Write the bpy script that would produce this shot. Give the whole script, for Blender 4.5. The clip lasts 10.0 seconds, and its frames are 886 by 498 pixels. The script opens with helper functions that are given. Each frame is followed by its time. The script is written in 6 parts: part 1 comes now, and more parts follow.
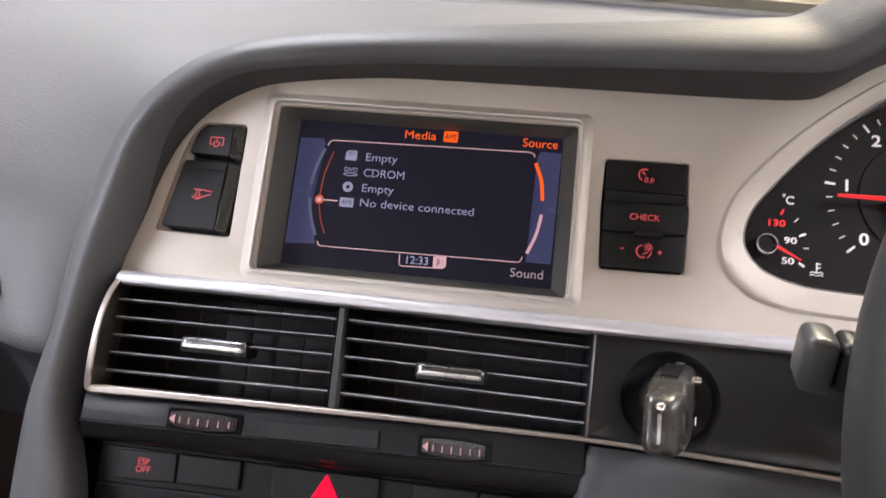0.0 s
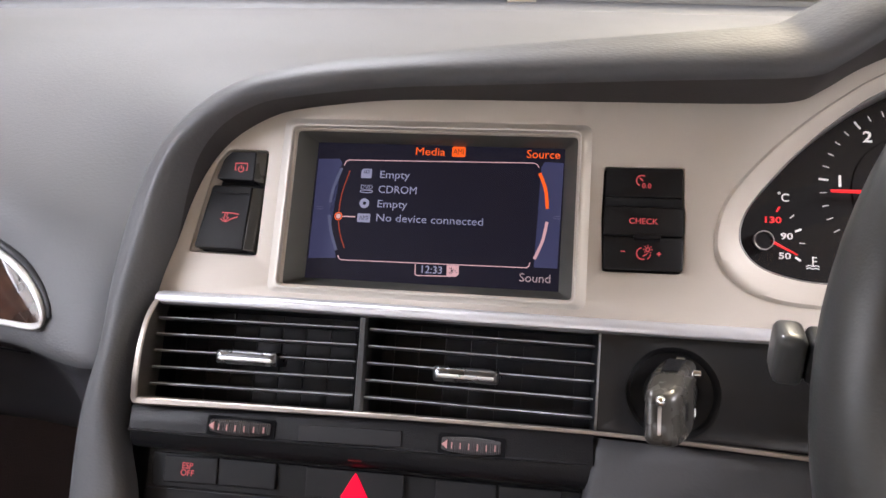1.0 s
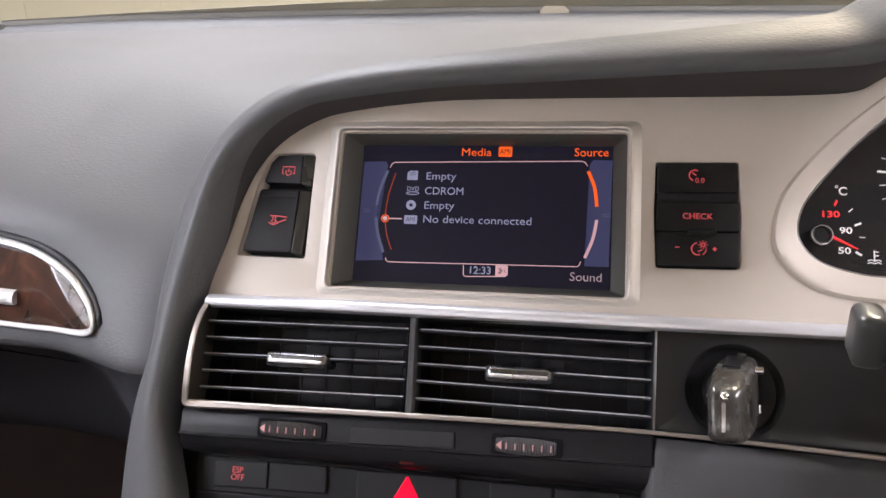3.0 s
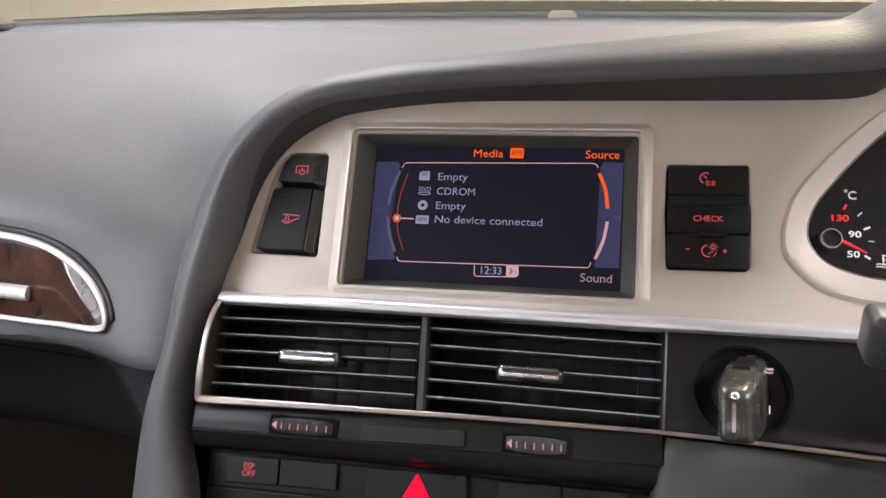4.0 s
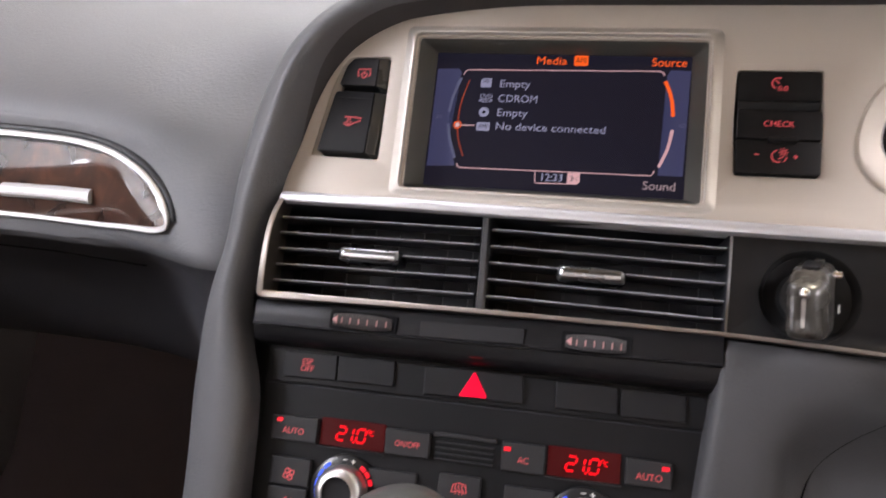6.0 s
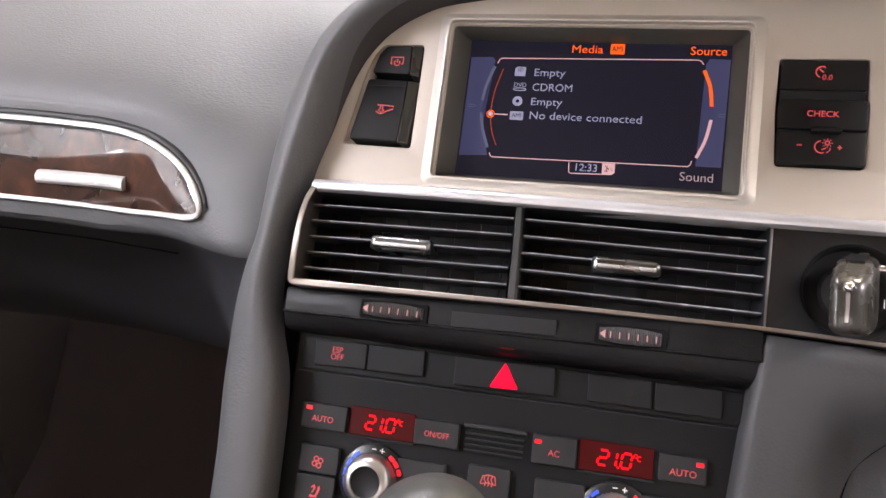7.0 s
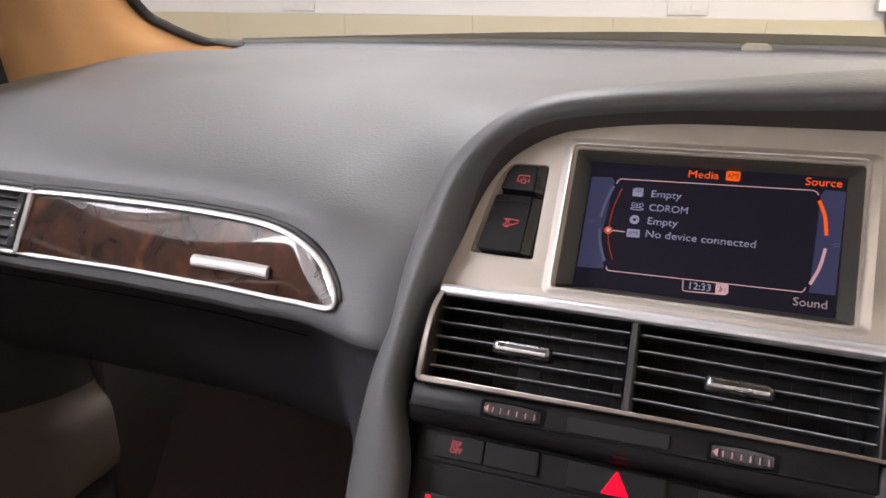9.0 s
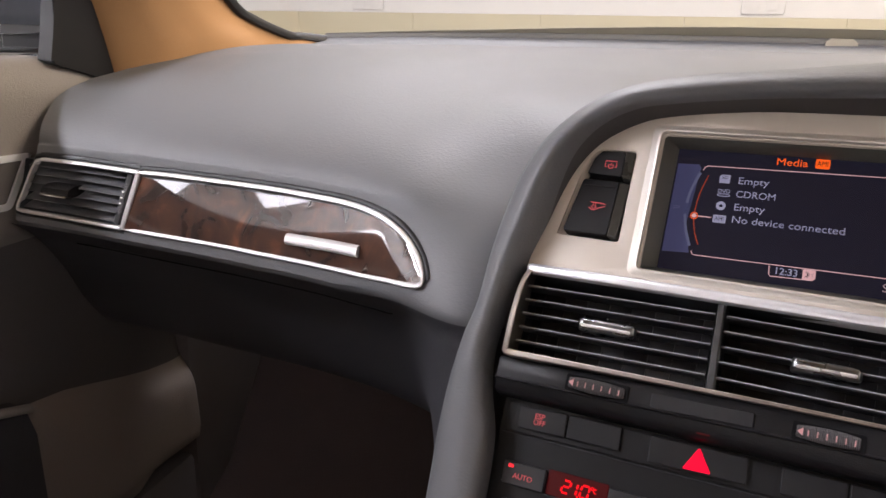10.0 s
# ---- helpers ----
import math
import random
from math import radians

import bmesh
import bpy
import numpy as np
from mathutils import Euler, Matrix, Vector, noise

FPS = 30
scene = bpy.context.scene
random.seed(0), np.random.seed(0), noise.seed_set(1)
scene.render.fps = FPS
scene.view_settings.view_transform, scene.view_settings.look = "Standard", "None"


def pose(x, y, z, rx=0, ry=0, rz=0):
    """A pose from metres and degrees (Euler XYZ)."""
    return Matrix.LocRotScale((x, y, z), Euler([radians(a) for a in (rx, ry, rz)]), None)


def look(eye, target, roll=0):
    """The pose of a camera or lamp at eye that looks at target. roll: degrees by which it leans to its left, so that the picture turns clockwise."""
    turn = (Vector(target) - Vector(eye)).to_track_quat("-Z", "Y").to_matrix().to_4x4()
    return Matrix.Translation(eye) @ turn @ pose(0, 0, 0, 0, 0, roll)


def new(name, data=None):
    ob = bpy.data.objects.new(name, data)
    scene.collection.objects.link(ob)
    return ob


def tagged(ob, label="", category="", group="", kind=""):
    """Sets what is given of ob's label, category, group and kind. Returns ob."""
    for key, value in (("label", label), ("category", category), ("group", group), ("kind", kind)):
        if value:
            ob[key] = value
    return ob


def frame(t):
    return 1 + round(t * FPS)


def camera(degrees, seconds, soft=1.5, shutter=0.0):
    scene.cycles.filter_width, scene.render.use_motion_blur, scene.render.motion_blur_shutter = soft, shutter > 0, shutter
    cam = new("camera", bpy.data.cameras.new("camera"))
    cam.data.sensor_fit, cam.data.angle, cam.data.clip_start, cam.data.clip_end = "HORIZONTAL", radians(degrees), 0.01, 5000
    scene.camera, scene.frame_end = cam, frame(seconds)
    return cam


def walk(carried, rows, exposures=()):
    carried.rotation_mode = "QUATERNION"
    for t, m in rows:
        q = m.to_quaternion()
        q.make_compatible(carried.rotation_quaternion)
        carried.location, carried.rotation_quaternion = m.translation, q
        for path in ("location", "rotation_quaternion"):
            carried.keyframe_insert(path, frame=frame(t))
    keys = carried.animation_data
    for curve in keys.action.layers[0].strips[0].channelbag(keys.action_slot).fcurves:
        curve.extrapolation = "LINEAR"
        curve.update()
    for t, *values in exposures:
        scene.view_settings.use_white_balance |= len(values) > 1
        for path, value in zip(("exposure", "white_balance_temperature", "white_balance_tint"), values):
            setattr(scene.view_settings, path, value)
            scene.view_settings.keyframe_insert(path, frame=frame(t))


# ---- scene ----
cam = camera(63.0, 10.0, shutter=0.4)
EXPOSURES = [(0, 0.11, 6280, 11), (2.3, 0.11, 6300, 11), (4, -0.02, 6380, 11), (5.5, 0.0, 6400, 11), (6, 0.06, 6450, 12), (7.3, 0.32, 6600, 12), (7.55, 0.32, 6600, 12), (8, -0.06, 6620, 12), (9, -0.10, 6600, 12), (10, -0.06, 6560, 13)]
PATH = [
    (0, (0.0305, -0.4243, 1.1096), (-0.0054, 0.5037, 0.7389), 2.70),
    (0.5, (0.0266, -0.4253, 1.0998), (-0.0268, 0.4971, 0.7173), 0.92),
    (1, (0.0418, -0.4461, 1.1277), (-0.0342, 0.4773, 0.7514), -0.68),
    (1.5, (0.0364, -0.4420, 1.1151), (-0.0526, 0.4811, 0.7412), -1.64),
    (2, (0.0257, -0.4469, 1.1121), (-0.0786, 0.4748, 0.7384), -2.30),
    (2.5, (0.0285, -0.4477, 1.1143), (-0.0836, 0.4793, 0.7565), -2.44),
    (4, (0.0225, -0.4535, 1.1135), (-0.0928, 0.4788, 0.7708), -1.70),
    (4.5, (0.0181, -0.4561, 1.1117), (-0.1024, 0.4762, 0.7709), -1.57),
    (5, (0.0228, -0.4507, 1.1075), (-0.0990, 0.4800, 0.7627), -1.24),
    (5.5, (0.0266, -0.4627, 1.1025), (-0.1038, 0.4628, 0.7468), -0.89),
    (6, (0.0027, -0.4710, 1.0775), (-0.1467, 0.4402, 0.6936), -0.87),
    (6.2, (-0.0035, -0.4727, 1.0736), (-0.1612, 0.4336, 0.6816), -0.89),
    (7.3, (-0.0005, -0.4648, 1.0725), (-0.1884, 0.4391, 0.6883), -0.90),
    (7.5, (0.0010, -0.4609, 1.0905), (-0.1922, 0.4466, 0.7177), -0.80),
    (8, (-0.0050, -0.4734, 1.1105), (-0.2325, 0.4415, 0.7770), -1.04),
    (8.5, (-0.0174, -0.4909, 1.1167), (-0.2747, 0.4208, 0.7964), -0.72),
    (9, (-0.0186, -0.5017, 1.1120), (-0.3206, 0.4019, 0.8081), -0.52),
    (9.5, (-0.0317, -0.5258, 1.1145), (-0.3751, 0.3593, 0.8007), -0.52),
    (10, (-0.0302, -0.5341, 1.1052), (-0.4069, 0.3412, 0.8021), -0.44),
]
CAR = pose(0, 0, 1, 0, 1, 0) @ pose(0, 0, -1)
# the centre console is turned towards the driver
TURNED = pose(0.03841, -0.00902, 0.00441, 0.288, -2.2135, -3.9023)
CONSOLE = CAR @ TURNED
walk(cam, [(t, CONSOLE @ look(eye, target, roll)) for t, eye, target, roll in PATH], EXPOSURES)

# ---- light: a closed workshop with unseen tube lamps added under its ceiling ----
world = bpy.data.worlds.new("workshop_air")
world.use_nodes = True
world.node_tree.nodes["Background"].inputs[0].default_value = (1.0, 0.96, 0.9, 1)
world.node_tree.nodes["Background"].inputs[1].default_value = 0.05
scene.world = world
scene.view_settings.exposure = 0.0


def tube_lamp_light(x, y, z, sx, sy, watts, tilt, colour):
    data = bpy.data.lights.new("tube_light", "AREA")
    data.shape, data.size, data.size_y, data.energy, data.color = "RECTANGLE", sx, sy, watts, colour
    ob = new("tube_light", data)
    ob.matrix_world = pose(x, y, z, tilt)
    return ob


# The warm lamp is added to give the dash top a cream tint.
COOL, SOFT, WARM = (0.985, 0.99, 1.11), (1.0, 0.955, 1.0), (1.0, 0.83, 0.58)
LAMPS = [(-2.7, -1.2, 145, 0, COOL), (2.4, -0.9, 228, 0, SOFT), (-1.6, 2.9, 4, 52, COOL), (1.6, 2.9, 4, 52, COOL), (-0.7, 1.3, 58, 0, COOL), (1.1, 1.3, 100, 0, WARM), (0.0, -3.2, 250, 0, COOL)]
# Two unseen windows, added to put bright reflections on the wood trim.
ADDED_WINDOWS = [("window_1", -2.2, 2.38, 0.6, 0.22, 5.5), ("window_2", -1.33, 1.63, 0.5, 0.26, 5.5)]
for name, wy, wz, sy, sz, watts in ADDED_WINDOWS:
    tube_lamp_light(0, 0, 0, sz, sy, watts, 0, COOL).matrix_world = pose(-3.455, wy, wz, 0, -90, 0)
for lx, ly, watts, tilt, colour in LAMPS:
    tube_lamp_light(lx, ly, 2.84, 0.3, 1.5, watts, tilt, colour)


# ---- materials ----
def material(name, colour, rough=0.5, metal=0.0, grain=0.0, scale=200.0, wear=0.0, wear_scale=8.0, coat=0.0, emit=None, power=0.0, spec=0.5, tint=None, stretch=1.0):
    """A surface with large blotches of wear, a fine grain and relief."""
    m = bpy.data.materials.new(name)
    m.use_nodes = True
    nt = m.node_tree
    b = nt.nodes["Principled BSDF"]
    b.inputs["Base Color"].default_value = (*colour, 1)
    b.inputs["Roughness"].default_value = rough
    b.inputs["Metallic"].default_value = metal
    b.inputs["Specular IOR Level"].default_value = spec
    b.inputs["Coat Weight"].default_value = coat
    b.inputs["Coat Roughness"].default_value = 0.04
    co = nt.nodes.new("ShaderNodeTexCoord")
    if wear:
        n = nt.nodes.new("ShaderNodeTexNoise")
        n.inputs["Scale"].default_value, n.inputs["Detail"].default_value = wear_scale, 6
        nt.links.new(co.outputs["Object"], n.inputs["Vector"])
        mix = nt.nodes.new("ShaderNodeMix")
        mix.data_type = "RGBA"
        low = tint or tuple(c * (1 - wear) for c in colour)
        mix.inputs[6].default_value, mix.inputs[7].default_value = (*low, 1), (*[min(1, c * (1 + wear)) for c in colour], 1)
        nt.links.new(n.outputs["Fac"], mix.inputs[0])
        nt.links.new(mix.outputs[2], b.inputs["Base Color"])
        r = nt.nodes.new("ShaderNodeMapRange")
        r.inputs[3].default_value, r.inputs[4].default_value = max(0, rough - 0.1), min(1, rough + 0.1)
        nt.links.new(n.outputs["Fac"], r.inputs[0])
        nt.links.new(r.outputs[0], b.inputs["Roughness"])
    if grain:
        v = nt.nodes.new("ShaderNodeTexVoronoi")
        v.inputs["Scale"].default_value = scale
        long_way = nt.nodes.new("ShaderNodeMapping")
        long_way.inputs["Scale"].default_value = (stretch, 1, 1)
        nt.links.new(co.outputs["Object"], long_way.inputs["Vector"])
        nt.links.new(long_way.outputs[0], v.inputs["Vector"])
        n2 = nt.nodes.new("ShaderNodeTexNoise")
        n2.inputs["Scale"].default_value, n2.inputs["Detail"].default_value = scale * 0.45, 3
        nt.links.new(long_way.outputs[0], n2.inputs["Vector"])
        add = nt.nodes.new("ShaderNodeMath")
        nt.links.new(v.outputs["Distance"], add.inputs[0])
        nt.links.new(n2.outputs["Fac"], add.inputs[1])
        bump = nt.nodes.new("ShaderNodeBump")
        bump.inputs["Strength"].default_value, bump.inputs["Distance"].default_value = grain, 0.0006
        nt.links.new(add.outputs[0], bump.inputs["Height"])
        nt.links.new(bump.outputs[0], b.inputs["Normal"])
    if emit:
        b.inputs["Emission Color"].default_value, b.inputs["Emission Strength"].default_value = (*emit, 1), power
    return m


def wood_material():
    """Dark burr veneer under clear lacquer."""
    m = material("walnut_veneer", (0.1, 0.03, 0.012), rough=0.5, coat=1.0, spec=0.1)
    nt = m.node_tree
    b = nt.nodes["Principled BSDF"]
    b.inputs["Coat Roughness"].default_value = 0.02
    b.inputs["Coat IOR"].default_value = 1.65
    co = nt.nodes.new("ShaderNodeTexCoord")
    warp = nt.nodes.new("ShaderNodeTexNoise")
    warp.inputs["Scale"].default_value, warp.inputs["Detail"].default_value, warp.inputs["Distortion"].default_value = 26, 7, 0.9
    nt.links.new(co.outputs["Object"], warp.inputs["Vector"])
    fine = nt.nodes.new("ShaderNodeTexNoise")
    fine.inputs["Scale"].default_value, fine.inputs["Detail"].default_value = 60, 6
    nt.links.new(co.outputs["Object"], fine.inputs["Vector"])
    ramp = nt.nodes.new("ShaderNodeValToRGB")
    e = ramp.color_ramp.elements
    e[0].position, e[0].color = 0.36, (0.016, 0.005, 0.003, 1)
    e[1].position, e[1].color = 0.76, (0.17, 0.060, 0.028, 1)
    mid = e.new(0.58)
    mid.color = (0.055, 0.018, 0.009, 1)
    mixv = nt.nodes.new("ShaderNodeMath")
    mixv.operation = "MULTIPLY_ADD"
    mixv.inputs[1].default_value, mixv.inputs[2].default_value = 0.12, 0.04
    nt.links.new(fine.outputs["Fac"], mixv.inputs[0])
    add = nt.nodes.new("ShaderNodeMath")
    nt.links.new(warp.outputs["Fac"], add.inputs[0])
    nt.links.new(mixv.outputs[0], add.inputs[1])
    sub = nt.nodes.new("ShaderNodeMath")
    sub.operation, sub.inputs[1].default_value = "SUBTRACT", 0.1
    nt.links.new(add.outputs[0], sub.inputs[0])
    nt.links.new(sub.outputs[0], ramp.inputs[0])
    nt.links.new(ramp.outputs[0], b.inputs["Base Color"])
    return m


def glass_material(name, tint=(1, 1, 1), rough=0.0, base=0.045):
    m = bpy.data.materials.new(name)
    m.use_nodes = True
    nt = m.node_tree
    out = nt.nodes["Material Output"]
    nt.nodes.remove(nt.nodes["Principled BSDF"])
    clear, gloss, mix, edge, power, low = (nt.nodes.new(k) for k in ("ShaderNodeBsdfTransparent", "ShaderNodeBsdfGlossy", "ShaderNodeMixShader", "ShaderNodeLayerWeight", "ShaderNodeMath", "ShaderNodeMath"))
    clear.inputs[0].default_value = (*tint, 1)
    gloss.inputs["Roughness"].default_value = rough
    power.operation, power.inputs[1].default_value = "POWER", 5.0
    low.operation, low.inputs[1].default_value, low.inputs[2].default_value = "MULTIPLY_ADD", 0.9, base
    nt.links.new(edge.outputs["Facing"], power.inputs[0])
    nt.links.new(power.outputs[0], low.inputs[0])
    nt.links.new(low.outputs[0], mix.inputs[0])
    nt.links.new(clear.outputs[0], mix.inputs[1])
    nt.links.new(gloss.outputs[0], mix.inputs[2])
    nt.links.new(mix.outputs[0], out.inputs[0])
    return m


PAD = material("soft_grey_dash_skin", (0.088, 0.090, 0.095), rough=0.54, grain=0.2, scale=560, stretch=0.6, wear=0.06, wear_scale=5)
# Same pad skin, darkened to put the hood's underside shade into the colour.
UNDER = material("shade_toned_hood_underside", (0.050, 0.046, 0.047), rough=0.6, spec=0.3, grain=0.12, scale=680, wear=0.06, wear_scale=6)
PLATE = material("console_plate_black", (0.0090, 0.0090, 0.0100), rough=0.46, spec=0.2, grain=0.15, scale=1400, wear=0.12, wear_scale=30)
GASKET = material("grey_rubber_gasket", (0.085, 0.083, 0.075), rough=0.6, grain=0.2, scale=500, wear=0.15, wear_scale=8)
BAND_OLIVE = material("olive_glass_band", (0.15, 0.136, 0.098), rough=0.5, wear=0.08, wear_scale=10)
COWL = material("grey_cowl_plastic", (0.075, 0.078, 0.085), rough=0.6, grain=0.2, scale=700, wear=0.06, wear_scale=6)
# Darker dash skin: the shade below the wood trim sits in its colour.
PAD_LOW = material("shade_toned_lower_skin", (0.032, 0.0315, 0.036), rough=0.65, spec=0.3, grain=0.35, scale=520, wear=0.08, wear_scale=6)
SILVER = material("satin_silver_paint", (0.56, 0.507, 0.44), rough=0.6, metal=0.1, grain=0.05, scale=2500, wear=0.03, wear_scale=12)
STRIP = material("satin_aluminium", (0.77, 0.78, 0.81), rough=0.34, metal=0.5, wear=0.04, wear_scale=40)
CHROME = material("satin_chrome", (0.62, 0.61, 0.6), rough=0.36, metal=1.0, wear=0.05, wear_scale=40)
EDGE_CHROME = material("bright_satin_chrome", (0.8, 0.8, 0.8), rough=0.3, metal=0.7, wear=0.05, wear_scale=40)
STRIP_LOW = material("warm_satin_metal", (0.40, 0.365, 0.335), rough=0.4, metal=1.0, wear=0.06, wear_scale=40)
EDGE = material("bright_silver_edge", (0.62, 0.58, 0.52), rough=0.36, metal=0.4, wear=0.03, wear_scale=12)
BADGE = material("satin_badge_silver", (0.55, 0.54, 0.53), rough=0.5, metal=0.25, wear=0.04, wear_scale=60)
FRAME = material("satin_trim_frame", (0.56, 0.555, 0.55), rough=0.5, metal=0.7, wear=0.05, wear_scale=40)
DARK_SLAT = material("black_slat_plastic", (0.016, 0.0165, 0.019), rough=0.35, spec=0.5, wear=0.12, wear_scale=60)
GUNMETAL = material("dark_satin_chrome", (0.2, 0.205, 0.21), rough=0.28, metal=1.0, wear=0.08, wear_scale=60)
BRIGHT = material("polished_chrome", (0.8, 0.8, 0.79), rough=0.12, metal=1.0, wear=0.04, wear_scale=60)
BLACK = material("matt_black_plastic", (0.0092, 0.0092, 0.0104), rough=0.40, spec=0.24, grain=0.2, scale=1400, wear=0.12, wear_scale=30)
THUMB = material("ribbed_grey_rubber", (0.065, 0.063, 0.065), rough=0.45, spec=0.4, grain=0.4, scale=900, wear=0.15, wear_scale=60)
BUTTON = material("soft_touch_button", (0.0135, 0.0135, 0.0148), rough=0.48, spec=0.22, grain=0.12, scale=1800, wear=0.12, wear_scale=40)
CAP = material("grey_climate_button", (0.026, 0.026, 0.0275), rough=0.5, spec=0.3, grain=0.1, scale=1800, wear=0.1, wear_scale=40)
GLOSS = material("gloss_black_plastic", (0.012, 0.012, 0.013), rough=0.32, wear=0.02, wear_scale=20)
DEEP = material("duct_black", (0.024, 0.026, 0.032), rough=0.5)
VANE = material("dark_vane_plastic", (0.022, 0.024, 0.029), rough=0.5)
# Paler than the caps: the flank's reflection is put into its colour.
FACET = material("sheen_toned_switch_flank", (0.035, 0.035, 0.031), rough=0.3, spec=0.6, wear=0.1, wear_scale=40)
HOLE = material("shaded_gap", (0.007, 0.007, 0.008), rough=0.9, spec=0.1)
DISH = material("dished_black_plastic", (0.018, 0.018, 0.019), rough=0.4, spec=0.4, wear=0.1, wear_scale=40)
SLATE_BLANK = material("grey_blanking_plastic", (0.019, 0.019, 0.021), rough=0.5, spec=0.3, grain=0.1, scale=1800, wear=0.1, wear_scale=40)
VENT_BLADE = material("side_vent_blade", (0.085, 0.087, 0.092), rough=0.34, spec=0.6, wear=0.08, wear_scale=60)
DIVIDER = material("grey_divider_plastic", (0.06, 0.062, 0.065), rough=0.32, spec=0.6, wear=0.08, wear_scale=60)
SLAT = material("pale_edge_plastic", (0.40, 0.41, 0.43), rough=0.22, spec=0.9, wear=0.12, wear_scale=60)
RED = material("red_backlit_symbol", (0.25, 0.03, 0.03), rough=0.5, emit=(1.0, 0.12, 0.14), power=0.5)
PINK = material("pale_wheel_mark", (0.5, 0.27, 0.27), rough=0.5, emit=(1.0, 0.42, 0.4), power=0.1)
HAZARD = material("hazard_red_lens", (0.35, 0.0, 0.01), rough=0.45, spec=0.15, emit=(1.0, 0.0, 0.032), power=1.0)
LED = material("red_indicator", (0.5, 0.01, 0.02), rough=0.35, emit=(1.0, 0.005, 0.02), power=0.9)
LCD = material("red_lit_lcd", (0.02, 0.002, 0.002), rough=0.4, spec=0.15, emit=(1.0, 0.0, 0.01), power=0.04, wear=0.2, wear_scale=40)
LCD_DIGIT = material("red_lcd_digit", (0.3, 0.0, 0.0), rough=0.5, spec=0.1, emit=(1.0, 0.004, 0.012), power=1.3)
WOOD = wood_material()
TAN = material("tan_pillar_cloth", (0.275, 0.145, 0.057), rough=0.85, grain=0.3, scale=900, wear=0.07, wear_scale=6)
HEADLINER = material("tan_headliner_cloth", (0.52, 0.36, 0.2), rough=0.9, grain=0.2, scale=900, wear=0.05, wear_scale=4)
BEZEL = material("olive_black_screen_surround", (0.078, 0.078, 0.068), rough=0.36, wear=0.1, wear_scale=30)
DOORSKIN = material("grey_door_skin", (0.16, 0.145, 0.135), rough=0.6, grain=0.3, scale=520, wear=0.08, wear_scale=6)
# Dark inlay colour; on the door recess it stands in for shade.
DOOR_DARK = material("dark_door_skin", (0.075, 0.069, 0.068), rough=0.7, spec=0.3, grain=0.3, scale=520, wear=0.08, wear_scale=6)
KNEE = material("dark_grey_knee_skin", (0.058, 0.058, 0.060), rough=0.55, spec=0.3, grain=0.16, scale=600, wear=0.1, wear_scale=8)
CARPET = material("dark_brown_carpet", (0.042, 0.027, 0.025), rough=0.95, grain=0.8, scale=700, wear=0.3, wear_scale=20)
STALK = material("satin_grey_stalk_plastic", (0.07, 0.072, 0.072), rough=0.3, spec=0.6, wear=0.06, wear_scale=40)
LEATHER = material("black_wheel_leather", (0.056, 0.058, 0.058), rough=0.33, grain=0.07, scale=900, wear=0.15, wear_scale=20)
DOOR_LOW = material("brown_grey_lower_door_skin", (0.23, 0.198, 0.178), rough=0.85, spec=0.2, grain=0.3, scale=520, wear=0.1, wear_scale=6)
KICK = material("black_kick_trim", (0.11, 0.1, 0.105), rough=0.8, grain=0.3, scale=600, wear=0.15, wear_scale=10)
# Near-black metal stands in for the mirror's dark reflection.
MIRROR_DARK = material("darkened_mirror_glass", (0.045, 0.048, 0.055), rough=0.15, metal=1.0, wear=0.1, wear_scale=10)
TAB = material("pale_sensor_plastic", (0.3, 0.27, 0.21), rough=0.5, wear=0.08, wear_scale=40)
WALL = material("white_wall_paint", (0.74, 0.725, 0.69), rough=0.7, grain=0.1, scale=60, wear=0.03, wear_scale=1.5)
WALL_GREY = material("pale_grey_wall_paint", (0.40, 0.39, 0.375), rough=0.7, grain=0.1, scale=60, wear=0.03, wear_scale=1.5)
BAND = material("cream_wall_tile", (0.30, 0.27, 0.185), rough=0.5, wear=0.06, wear_scale=3)
FLOOR = material("painted_concrete", (0.34, 0.33, 0.31), rough=0.5, grain=0.3, scale=80, wear=0.15, wear_scale=2)
PAINT = material("silver_car_paint", (0.45, 0.46, 0.47), rough=0.25, metal=0.6, coat=0.6, wear=0.02)
GLASS = glass_material("clear_glass")
LENS = glass_material("gauge_lens", (0.96, 0.95, 0.95), base=0.012)
SCREEN = material("dark_screen_glass", (0.004, 0.004, 0.006), rough=0.25, spec=0.25, emit=(0.085, 0.078, 0.15), power=0.11)
SCR_ORANGE = material("screen_orange", (0.1, 0.02, 0.0), rough=0.3, emit=(1.0, 0.115, 0.012), power=0.95)
SCR_DIM = material("screen_dim_orange", (0.05, 0.01, 0.0), rough=0.3, emit=(1.0, 0.1, 0.02), power=0.32)
SCR_WHITE = material("screen_white", (0.1, 0.1, 0.1), rough=0.3, emit=(0.5, 0.49, 0.8), power=0.36)
SCR_PINK = material("screen_pink", (0.1, 0.08, 0.08), rough=0.3, emit=(0.9, 0.5, 0.53), power=0.62)
SCR_GREY = material("screen_grey", (0.1, 0.08, 0.08), rough=0.3, emit=(0.6, 0.42, 0.46), power=0.45)
SCR_BLUE = material("screen_blue", (0.02, 0.02, 0.04), rough=0.3, spec=0.25, emit=(0.09, 0.095, 0.22), power=0.38)
SCR_SLATE = material("screen_slate", (0.02, 0.02, 0.04), rough=0.3, spec=0.25, emit=(0.19, 0.2, 0.33), power=0.45)
SCR_DARK = material("screen_dark", (0.005, 0.005, 0.008), rough=0.3, emit=(0.02, 0.02, 0.05), power=0.1)
